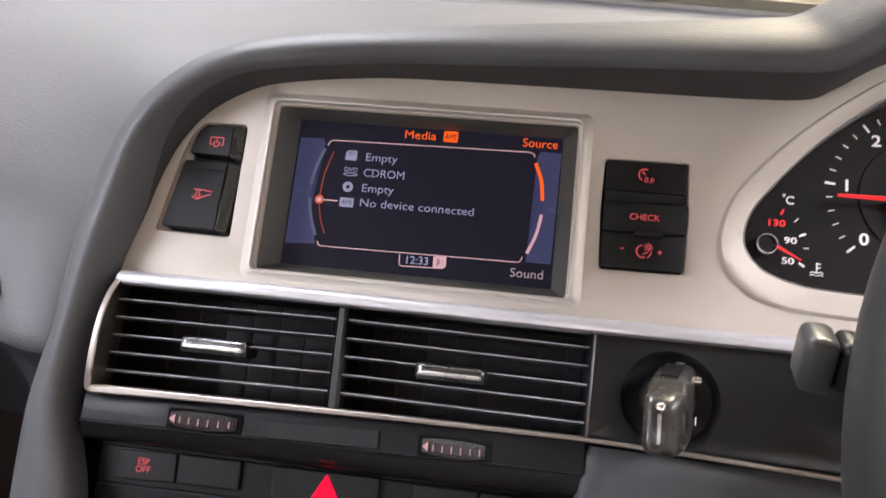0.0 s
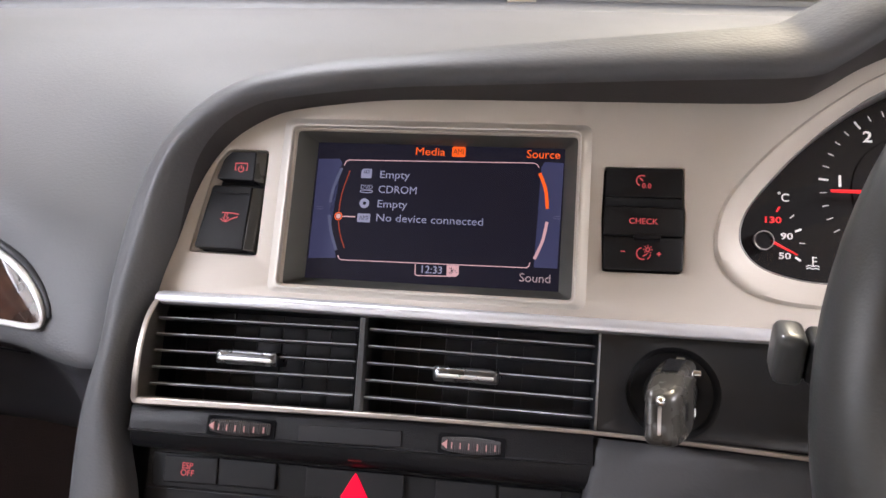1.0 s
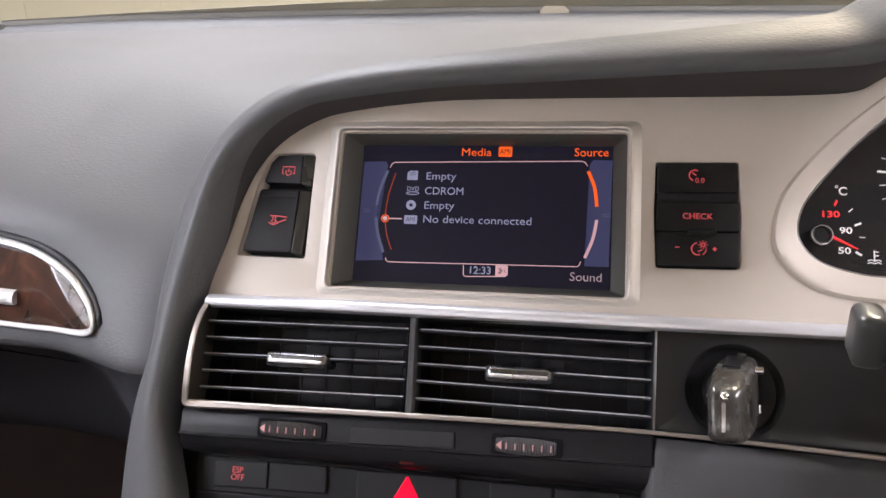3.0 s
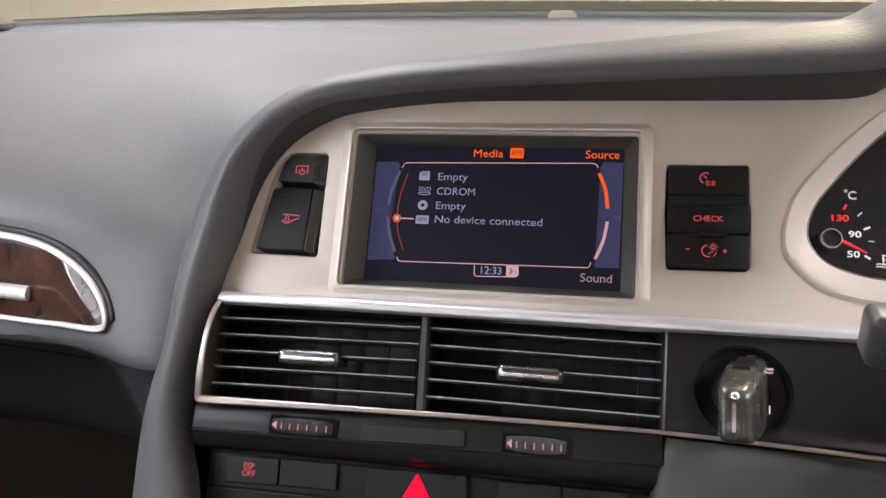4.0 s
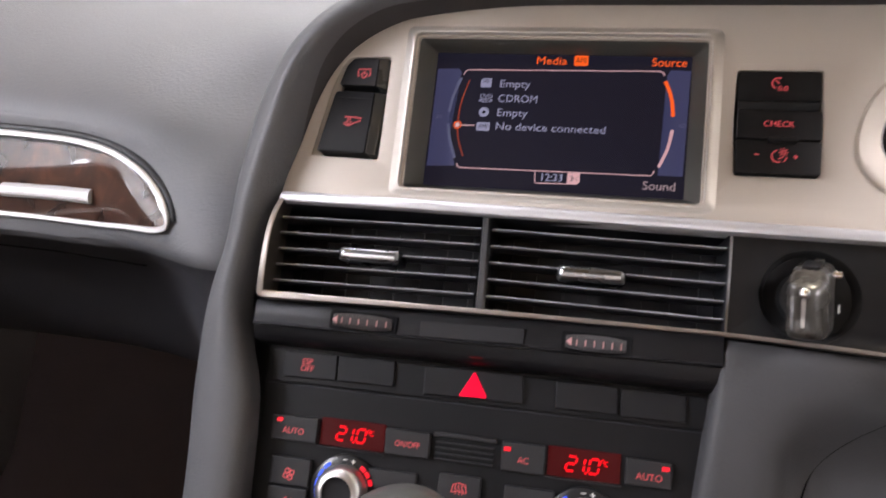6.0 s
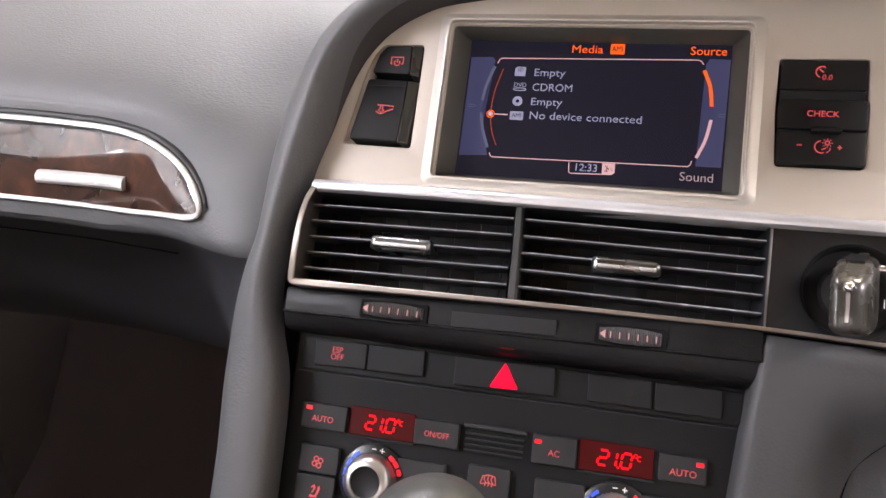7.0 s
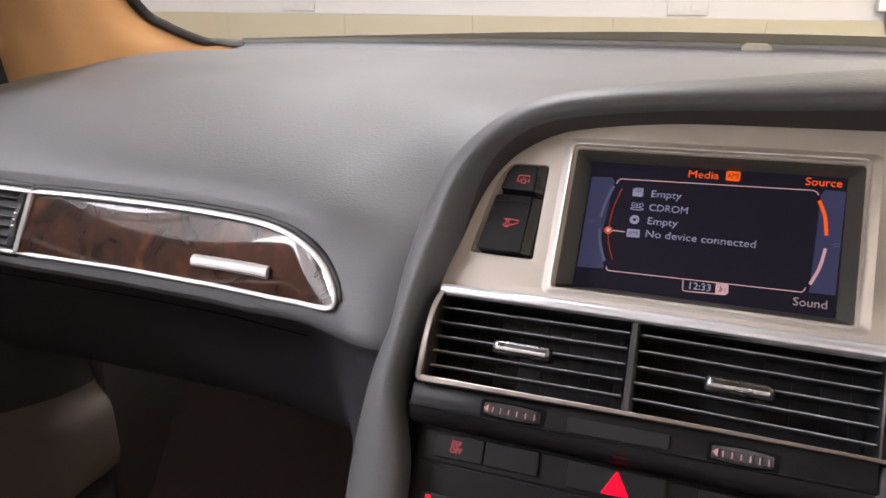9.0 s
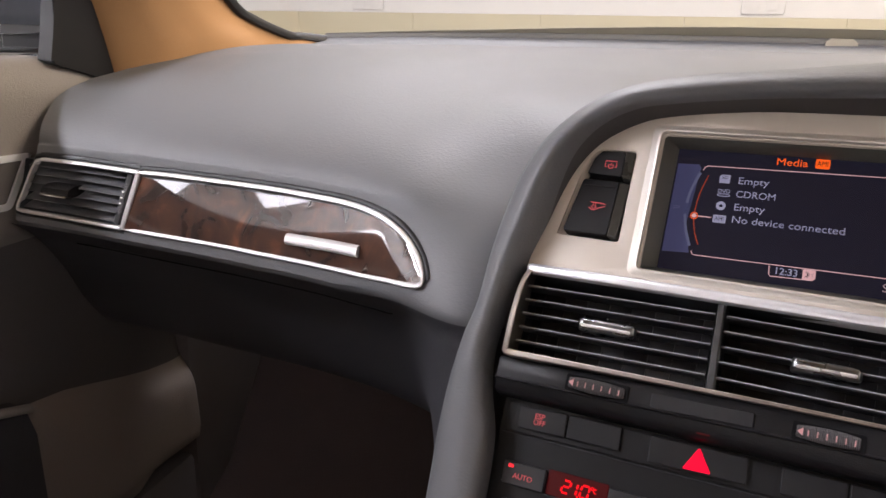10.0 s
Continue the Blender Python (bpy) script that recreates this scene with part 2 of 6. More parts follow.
DIAL = material("dial_black", (0.011, 0.010, 0.010), rough=0.6, spec=0.12, wear=0.08, wear_scale=30)
DIAL_WHITE = material("dial_white_print", (0.7, 0.7, 0.68), rough=0.5, emit=(1.0, 0.97, 0.93), power=0.32)
DIAL_RED = material("dial_red_print", (0.7, 0.03, 0.03), rough=0.4, emit=(1.0, 0.02, 0.03), power=0.7)
KEYSHELL = material("smoky_key_shell", (0.045, 0.042, 0.037), rough=0.28, coat=0.25, wear=0.2, wear_scale=60)
BLUE_MARK = material("blue_backlit_mark", (0.02, 0.05, 0.4), rough=0.4, emit=(0.05, 0.12, 1.0), power=0.8)
LAMP_TUBE = material("lamp_diffuser", (0.9, 0.9, 0.9), rough=0.5, emit=(1.0, 0.95, 0.88), power=6.0)

# ---- geometry helpers ----
# The centre stack stands in one leaning plane: u to the right, v up along it, h out of it towards the seats.
BARE_PANEL = pose(0, -0.029, 0.984, -32, 0, -4.56)
PANEL = CONSOLE @ BARE_PANEL


def thing(name, label, category, group="", kind="", m=None):
    ob = new(name)
    ob.empty_display_size = 0.02
    ob.matrix_world = PANEL if m is None else m
    return tagged(ob, label, category, group, kind)


def part(name, bm, mat, parent=None, label="", sharp=0.7):
    me = bpy.data.meshes.new(name)
    bmesh.ops.recalc_face_normals(bm, faces=bm.faces[:])
    bm.to_mesh(me)
    bm.free()
    me.materials.append(mat)
    me.polygons.foreach_set("use_smooth", [True] * len(me.polygons))
    me.set_sharp_from_angle(angle=sharp)
    ob = new(name, me)
    if parent is not None:
        ob.parent = parent
    return tagged(ob, label)


def solid(name, bm, mat, label, category, group="", kind="", m=None, sharp=0.7):
    ob = part(name, bm, mat, None, label, sharp)
    ob.matrix_world = PANEL if m is None else m
    return tagged(ob, label, category, group, kind)


def L(u, v, h=0.0):
    return Vector((u, -h, v))


def inset(pts, d):
    """A closed outline drawn in by d (out: minus)."""
    n, out = len(pts), []
    area = sum(pts[i][0] * pts[(i + 1) % n][1] - pts[(i + 1) % n][0] * pts[i][1] for i in range(n))
    s = 1 if area > 0 else -1
    for i in range(n):
        p, a, b = Vector(pts[i]), Vector(pts[i - 1]), Vector(pts[(i + 1) % n])
        e1, e2 = (p - a).normalized(), (b - p).normalized()
        n1, n2 = Vector((-e1.y, e1.x)) * s, Vector((-e2.y, e2.x)) * s
        k = n1 + n2
        k = k / max(0.35, k.dot(n1)) if k.length > 1e-6 else n1
        out.append(tuple(p + k * d))
    return out


def rounded(pts, r, n=5):
    """A closed polygon with rounded corners; r: one radius, or one for each corner."""
    out, m = [], len(pts)
    for i in range(m):
        p, a, b = Vector(pts[i]), Vector(pts[i - 1]), Vector(pts[(i + 1) % m])
        ri = r[i] if isinstance(r, (list, tuple)) else r
        ri = min(ri, (a - p).length * 0.45, (b - p).length * 0.45)
        s, e = p + (a - p).normalized() * ri, p + (b - p).normalized() * ri
        for k in range(n + 1):
            t = k / n
            out.append(tuple(s.lerp(p, t).lerp(p.lerp(e, t), t)))
    return out


def rect(u0, v0, u1, v1, r=0.0015, n=4):
    return rounded([(u0, v0), (u1, v0), (u1, v1), (u0, v1)], r, n)


def curve_through(pts, n=6, closed=False):
    """A smooth line through points of any size."""
    out, m = [], len(pts)
    last = m if closed else m - 1
    for i in range(last):
        get = (lambda k: Vector(pts[k % m])) if closed else (lambda k: Vector(pts[max(0, min(m - 1, k))]))
        p0, p1, p2, p3 = get(i - 1), get(i), get(i + 1), get(i + 2)
        for k in range(n):
            t = k / n
            out.append(tuple(0.5 * ((2 * p1) + (p2 - p0) * t + (2 * p0 - 5 * p1 + 4 * p2 - p3) * t**2 + (3 * p1 - p0 - 3 * p2 + p3) * t**3)))
    if not closed:
        out.append(tuple(pts[-1]))
    return out


def ngon(bm, verts, flip=False):
    f = bm.faces.new(verts[::-1] if flip else verts)
    bmesh.ops.triangulate(bm, faces=[f])


def stack(bm, loops, cap_top=True, cap_bottom=True):
    """Outlines with equal counts at heights, joined into a body: [(outline, h), ...]."""
    rings = [[bm.verts.new(L(u, v, h)) for u, v in o] for o, h in loops]
    for a, b in zip(rings, rings[1:]):
        for i in range(len(a)):
            j = (i + 1) % len(a)
            bm.faces.new((a[i], a[j], b[j], b[i]))
    if cap_bottom:
        ngon(bm, rings[0], True)
    if cap_top:
        ngon(bm, rings[-1])
    return bm


def block(outline, h0, h1, edge=0.0006, bm=None):
    """A body of that outline between two heights, with a softened upper edge."""
    bm = bm or bmesh.new()
    e = edge
    return stack(bm, [(outline, h0), (outline, h1 - e), (inset(outline, e * 0.3), h1 - e * 0.3), (inset(outline, e), h1), (inset(outline, e * 1.3), h1)])


def plate(outer, holes, h0, h1, edge=0.0008):
    """A plate with holes through it."""
    bm = bmesh.new()
    edges, loops = [], []
    for k, o in enumerate([outer] + list(holes)):
        vs = [bm.verts.new(L(u, v, h1)) for u, v in o]
        loops.append((o, vs, 1 if k else -1))
        edges += [bm.edges.new((vs[i], vs[(i + 1) % len(vs)])) for i in range(len(vs))]
    bmesh.ops.triangle_fill(bm, use_beauty=True, use_dissolve=False, edges=edges)
    for o, vs, side in loops:
        prev = vs
        for d, h in ((edge * 0.7, h1 - edge * 0.3), (edge, h1 - edge), (edge, h0)):
            ring = [bm.verts.new(L(u, v, h)) for u, v in inset(o, side * d if side > 0 else -d)]
            for i in range(len(vs)):
                j = (i + 1) % len(vs)
                bm.faces.new((prev[i], prev[j], ring[j], ring[i]))
            prev = ring
    return bm


def ribbon(path, width, h0, h1, closed=False, bm=None, edge=None):
    """A bar of even width along a line in the panel's plane."""
    bm = bm or bmesh.new()
    pts = [Vector(p) for p in path]
    m = len(pts)
    rings = []
    e = min(width, h1 - h0) * 0.3 if edge is None else edge
    for i in range(m):
        a = pts[i - 1] if closed or i else pts[i]
        b = pts[(i + 1) % m] if closed or i < m - 1 else pts[i]
        t = (b - a).normalized()
        n = Vector((-t.y, t.x))
        prof = ((-width / 2, h0), (-width / 2, h1 - e), (-width / 2 + e, h1), (width / 2 - e, h1), (width / 2, h1 - e), (width / 2, h0))
        rings.append([bm.verts.new(L(*(pts[i] + n * o), h)) for o, h in prof])
    for i in range(m if closed else m - 1):
        a, b = rings[i], rings[(i + 1) % m]
        for k in range(6):
            bm.faces.new((a[k], a[(k + 1) % 6], b[(k + 1) % 6], b[k]))
    if not closed:
        bm.faces.new(rings[0])
        bm.faces.new(rings[-1][::-1])
    return bm


def loft(rings, closed=False, caps=False, bm=None):
    bm = bm or bmesh.new()
    vs = [[bm.verts.new(p) for p in r] for r in rings]
    for a, b in zip(vs, vs[1:]):
        for i in range(len(a) if closed else len(a) - 1):
            j = (i + 1) % len(a)
            bm.faces.new((a[i], a[j], b[j], b[i]))
    if caps:
        ngon(bm, vs[0], True)
        ngon(bm, vs[-1])
    return bm


def box(bm, lo, hi, bevel=0.0, seg=2):
    made = bmesh.ops.create_cube(bm, size=1.0)["verts"]
    lo, hi = Vector(lo), Vector(hi)
    for v in made:
        v.co = Vector(((v.co[i] + 0.5) * (hi[i] - lo[i]) + lo[i]) for i in range(3))
    if bevel:
        es = {e for v in made for e in v.link_edges}
        bmesh.ops.bevel(bm, geom=list(es), offset=bevel, segments=seg, affect="EDGES", profile=0.6)
    return bm


def lathe(profile, n=48, bm=None, at=(0, 0), h=0.0):
    """A turned body standing out of the panel: [(radius, height), ...]."""
    bm = bm or bmesh.new()
    rings = [[L(at[0] + r * math.cos(2 * math.pi * k / n), at[1] + r * math.sin(2 * math.pi * k / n), h + z) for k in range(n)] for r, z in profile]
    return loft(rings, closed=True, caps=True, bm=bm)


def circle(u, v, r, n=32):
    return [(u + r * math.cos(2 * math.pi * k / n), v + r * math.sin(2 * math.pi * k / n)) for k in range(n)]


def glyphs(body, size, u, v, h, mat, parent, name="lettering", align="LEFT", turn=0.0, squeeze=1.0, bold=0.0, label=""):
    """Writing in the built-in font as a thin raised mesh."""
    c = bpy.data.curves.new("lettering", "FONT")
    c.body, c.size, c.align_x, c.align_y, c.extrude, c.offset = body, size, align, "CENTER", 0.00008, bold
    c.resolution_u = 3
    tmp = bpy.data.objects.new("lettering", c)
    scene.collection.objects.link(tmp)
    me = bpy.data.meshes.new_from_object(tmp.evaluated_get(bpy.context.evaluated_depsgraph_get()))
    bpy.data.objects.remove(tmp)
    bpy.data.curves.remove(c)
    me.transform(Matrix.Translation(L(u, v, h)) @ pose(0, 0, 0, 90, 0, 0) @ pose(0, 0, 0, 0, 0, turn) @ Matrix.Diagonal((squeeze, 1, 1, 1)))
    me.materials.clear()
    me.materials.append(mat)
    ob = new(name, me)
    ob.parent = parent
    return tagged(ob, label)


def arc(u, v, r, a0, a1, n=16, ru=None):
    return [(u + (ru or r) * math.cos(radians(a0 + (a1 - a0) * k / n)), v + r * math.sin(radians(a0 + (a1 - a0) * k / n))) for k in range(n + 1)]


# ---- large structure: the workshop ----
def room():
    for name, lo, hi, mat, label in (
        ("floor", (-3.6, -5.1, -0.1), (3.6, 4.1, 0.0), FLOOR, "grey painted concrete workshop floor"),
        ("ceiling", (-3.6, -5.1, 2.95), (3.6, 4.1, 3.05), WALL, "white painted workshop ceiling"),
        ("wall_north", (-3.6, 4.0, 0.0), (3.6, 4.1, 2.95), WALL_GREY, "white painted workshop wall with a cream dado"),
        ("wall_south", (-3.6, -5.1, 0.0), (3.6, -5.0, 2.95), WALL, "white painted workshop wall"),
        ("wall_west", (-3.6, -5.0, 0.0), (-3.5, 4.0, 2.95), WALL, "white painted workshop wall"),
        ("wall_east", (3.5, -5.0, 0.0), (3.6, 4.0, 2.95), WALL, "white painted workshop wall"),
    ):
        solid(name, box(bmesh.new(), lo, hi), mat, label, name.split("_")[0], kind="structure", m=Matrix())
    dado = thing("dado", "cream tiled dado along the white workshop wall", "wall tiles", kind="structure", m=Matrix())
    proto = None
    for k in range(8):
        for r in range(2):
            if proto is None:
                proto = part("tile", box(bmesh.new(), (-0.4144, -0.012, -0.2782), (0.4144, 0.0, 0.2782), 0.0015, 1), BAND, dado).data
                tile = dado.children[0]
            else:
                tile = new("tile", proto)
                tile.parent = dado
            tile.location = (-3.1 + 0.83 * k, 3.999, 0.282 + 0.558 * r)
    for x in (-2.17, 0.21):
        sock = thing("wall_socket", "white double wall socket box on the workshop wall", "socket", "wall sockets", m=pose(x, 3.998, 1.185))
        part("plate", box(bmesh.new(), (-0.11, -0.012, -0.05), (0.11, 0, 0.05), 0.005), WALL_GREY, sock)
        for s in (-1, 1):
            part("socket_face", box(bmesh.new(), (s * 0.05 - 0.03, -0.016, -0.03), (s * 0.05 + 0.03, -0.0125, 0.03), 0.0015), WALL_GREY, sock)
    case = thing("wall_box", "grey electrical box with two hanging cables on the workshop wall", "electrical box", m=pose(1.245, 3.998, 1.255))
    part("body", box(bmesh.new(), (-0.085, -0.07, -0.09), (0.085, 0.0, 0.09), 0.008), FRAME, case)
    for line in (((-0.03, -0.09), (-0.024, -0.14), (-0.002, -0.21), (0.02, -0.30), (0.022, -0.42)), ((0.035, -0.09), (0.045, -0.125), (0.075, -0.165), (0.125, -0.215), (0.205, -0.25), (0.30, -0.26))):
        way = curve_through(line, 5)
        part("cable", loft([[Vector((x + 0.009 * math.cos(a), -0.02 + 0.009 * math.sin(a), z)) for a in [2 * math.pi * k / 8 for k in range(8)]] for x, z in way], closed=True, caps=True), COWL, case, "grey hanging cable")
    for name, y, z, wy, wz, watts in ADDED_WINDOWS:
        win = thing(name, "unseen white framed frosted window added for reflections on the wood", "window", kind="structure", m=pose(-3.5, y, z))
        part("window_frame", box(bmesh.new(), (0.001, -wy / 2 - 0.07, -wz / 2 - 0.07), (0.03, wy / 2 + 0.07, wz / 2 + 0.07), 0.006), WALL, win)
        part("pane", box(bmesh.new(), (0.0305, -wy / 2, -wz / 2), (0.036, wy / 2, wz / 2)), WALL, win, "frosted white pane")
    for lx, ly, watts, tilt, colour in LAMPS:
        lamp = thing("tube_lamp", "unseen white ceiling lamp with a long diffuser", "lamp", "ceiling lamps", m=pose(lx, ly, 2.92))
        part("housing", box(bmesh.new(), (-0.2, -0.82, 0.0), (0.2, 0.82, 0.05), 0.01), WALL, lamp)
        part("diffuser", box(bmesh.new(), (-0.17, -0.79, -0.045), (0.17, 0.79, -0.001), 0.012), LAMP_TUBE, lamp)


room()


def cowl_lift(x):
    """The windscreen's base stands a little higher towards the driver."""
    return float(np.interp(x, [-0.86, -0.6, -0.3, 0.0, 0.2, 0.86], [-0.016, -0.003, 0.005, 0.011, 0.014, 0.02]))


# ---- the car's shell ----
def shell():
    for name, lo, hi, mat, label in (
        ("roof_lining", (-0.72, -2.3, 1.46), (0.72, 0.02, 1.5), HEADLINER, "tan cloth roof lining"),
        ("floor_pan", (-0.86, -2.6, 0.2), (0.9, 0.9, 0.24), CARPET, "dark brown carpeted car floor"),
        ("bulkhead", (-0.86, 0.62, 0.24), (0.9, 0.7, 0.98), CARPET, "dark carpeted bulkhead behind the dashboard"),
        # Unseen; its distance sets how much low light comes from behind.
        ("rear_wall", (-0.86, -1.7, 0.24), (0.9, -1.6, 1.0), TAN, "unseen tan rear wall closing the cabin"),
        ("driver_door_panel", (0.86, -2.5, 0.24), (0.92, 0.62, 0.98), DOORSKIN, "grey driver door panel"),
        ("rear_door_panel", (-0.92, -2.5, 0.24), (-0.86, -0.9, 0.98), DOORSKIN, "grey rear door panel"),
        ("door_sill", (-0.95, -1.0, 0.18), (-0.81, 0.45, 0.368), KICK, "black door sill"),
        ("door_outer_skin", (-0.96, -0.95, 0.3), (-0.902, 0.40, 1.03), PAINT, "silver outer skin of the passenger door"),
    ):
        solid(name, box(bmesh.new(), lo, hi, 0.012), mat, label, name.replace("_", " "), kind="structure", m=CAR)


# where the glass meets the pillar, from the windscreen's base up
SCREEN_EDGE = [(-0.6686, 0.5651, 1.0188), (-0.6696, 0.5628, 1.0519), (-0.6923, 0.5302, 1.0556), (-0.7028, 0.5049, 1.0581), (-0.7249, 0.4465, 1.0805), (-0.7374, 0.4106, 1.1037), (-0.7387, 0.3325, 1.1812), (-0.727, 0.2, 1.33), (-0.668, 0.0, 1.47)]


def pillar(side):
    """A cloth-covered windscreen pillar between the door frame and the glass."""
    near = curve_through([(-0.80, 0.250, 0.97), (-0.80, 0.247, 1.0), (-0.80, 0.236, 1.05), (-0.8, 0.221, 1.10), (-0.785, 0.168, 1.2), (-0.75, 0.05, 1.32), (-0.70, -0.1, 1.47)], 5)
    edge = curve_through(SCREEN_EDGE, 6)
    far = [edge[round(i * (len(edge) - 1) / (len(near) - 1))] for i in range(len(near))]
    rings = []
    for a, b in zip(near, far):
        a, b = Vector(a), Vector(b)
        row = []
        for k in range(15):
            f = k / 14
            p = a.lerp(b, f) + Vector((0.032, 0, 0)) * smooth(-0.03, 0.2, f) * (1 - smooth(0.4, 1.0, f))
            row.append(Vector((p.x * side, p.y, p.z)))
        row += [Vector(((a.lerp(b, f).x - 0.05) * side, a.lerp(b, f).y, a.lerp(b, f).z)) for f in (1, 0.5, 0)]
        rings.append(row)
    return loft(rings, closed=True, caps=True)


def cabin_front():
    for side in (1, -1):
        solid("windscreen_pillar", pillar(side), TAN, "tan cloth covered windscreen pillar", "pillar", "windscreen pillars", kind="structure", m=CAR, sharp=1.0)
        bm = bmesh.new()
        edge = curve_through(SCREEN_EDGE[1:], 6)
        rings = [[Vector(((p[0] + 0.003 + 0.007 * math.cos(a)) * side, p[1] + 0.004 + 0.006 * math.sin(a), p[2] + 0.003 + 0.006 * math.sin(a))) for a in [2 * math.pi * k / 8 for k in range(8)]] for p in edge]
        solid("windscreen_seal", loft(rings, closed=True, caps=True, bm=bm), BLACK, "black rubber windscreen seal", "seal", "windscreen seals", kind="structure", m=CAR)
    rings = []
    for k in range(13):
        x = -0.86 + 1.72 * k / 12
        bow = 0.10 * (1 - (x / 0.86) ** 2)
        base = Vector((x * 0.815 - 0.013, 0.5696 + 0.64 * bow, 1.0565 + 0.83 * cowl_lift(x)))
        head = Vector((x * 0.8, 0.02 + bow * 0.5, 1.475))
        rings.append([base.lerp(head, j / 6) + Vector((0, 0.03, 0.02)) * math.sin(math.pi * j / 6) for j in range(7)])
    screen = solid("windscreen", loft(rings), GLASS, "clear curved windscreen", "windscreen", kind="structure", m=CAR)
    screen.visible_shadow = False
    cowl, gasket, band = [], [], []
    for k in range(25):
        x = -0.86 + 1.72 * k / 24
        bow = 0.10 * (1 - (x / 0.86) ** 2)
        z, bow, wide = 0.83 * cowl_lift(x), 0.64 * bow, x * 0.83 - 0.0125
        cowl.append([Vector((wide, y + bow, h + z)) for y, h in ((0.5018, 1.0494), (0.525, 1.0549), (0.5466, 1.0605), (0.5625, 1.0664), (0.566, 1.0653), (0.5696, 1.02), (0.5018, 1.02))])
        tall = smooth(-0.78, 0.05, x)
        if abs(x) < 0.80:
            gasket.append([Vector((wide, y + bow, h + z)) for y, h in ((0.5615, 1.0662), (0.5625, 1.0714), (0.565, 1.0740), (0.572, 1.0741), (0.572, 1.06), (0.566, 1.0603))])
            band.append([Vector((wide, y + bow, h + z)) for y, h in ((0.5635, 1.0738), (0.5635 - 0.0065 * tall, 1.0742 + 0.0124 * tall), (0.5655 - 0.0065 * tall, 1.0746 + 0.0126 * tall), (0.5655, 1.0740))])
    solid("cowl_trim", loft(cowl, closed=True, caps=True), COWL, "grey trim strip along the windscreen base", "trim", kind="structure", m=CAR)
    solid("windscreen_gasket", loft(gasket, closed=True, caps=True), GASKET, "dark grey rubber gasket along the windscreen base", "seal", kind="structure", m=CAR)
    solid("glass_band", loft(band, closed=True, caps=True), BAND_OLIVE, "olive grey band along the windscreen foot", "trim", kind="structure", m=CAR)
    tab = thing("sensor_tab", "pale plastic tab at the windscreen base", "tab", m=CAR)
    part("tab_body", loft([[Vector((0.108 + dx, 0.625 + dy, z)) for dx, dy in ((-w, -0.007), (w, -0.007), (w, 0.007), (-w, 0.007))] for w, z in ((0.0205, 1.0735), (0.0200, 1.0795), (0.0135, 1.0845))], closed=True, caps=True), TAB, tab)


# ---- dashboard ----
FRONT = [(-0.90, 0.062), (-0.80, 0.062), (-0.70, 0.06), (-0.62, 0.053), (-0.52, 0.046), (-0.43, 0.035), (-0.38, 0.025), (-0.342, 0.013), (-0.30, -0.005), (-0.263, -0.026), (-0.240, -0.041), (-0.220, -0.053), (-0.200, -0.062), (-0.17, -0.064)]


SWEEP = np.polyfit([p[0] for p in FRONT[2:11]], [p[1] for p in FRONT[2:11]], 4)


def front_y(x):
    """The dash front's line: one even sweep along the wood, eased between its stations elsewhere."""
    steps = [0.005 * k for k in range(-6, 7)]
    eased = sum(float(np.interp(x + d, [p[0] for p in FRONT], [p[1] for p in FRONT])) for d in steps) / 13
    share = smooth(-0.69, -0.63, x) * (1 - smooth(-0.27, -0.245, x))
    return eased + (float(np.polyval(SWEEP, x)) - eased) * share


def smooth(a, b, x):
    t = max(0.0, min(1.0, (x - a) / (b - a)))
    return t * t * (3 - 2 * t)


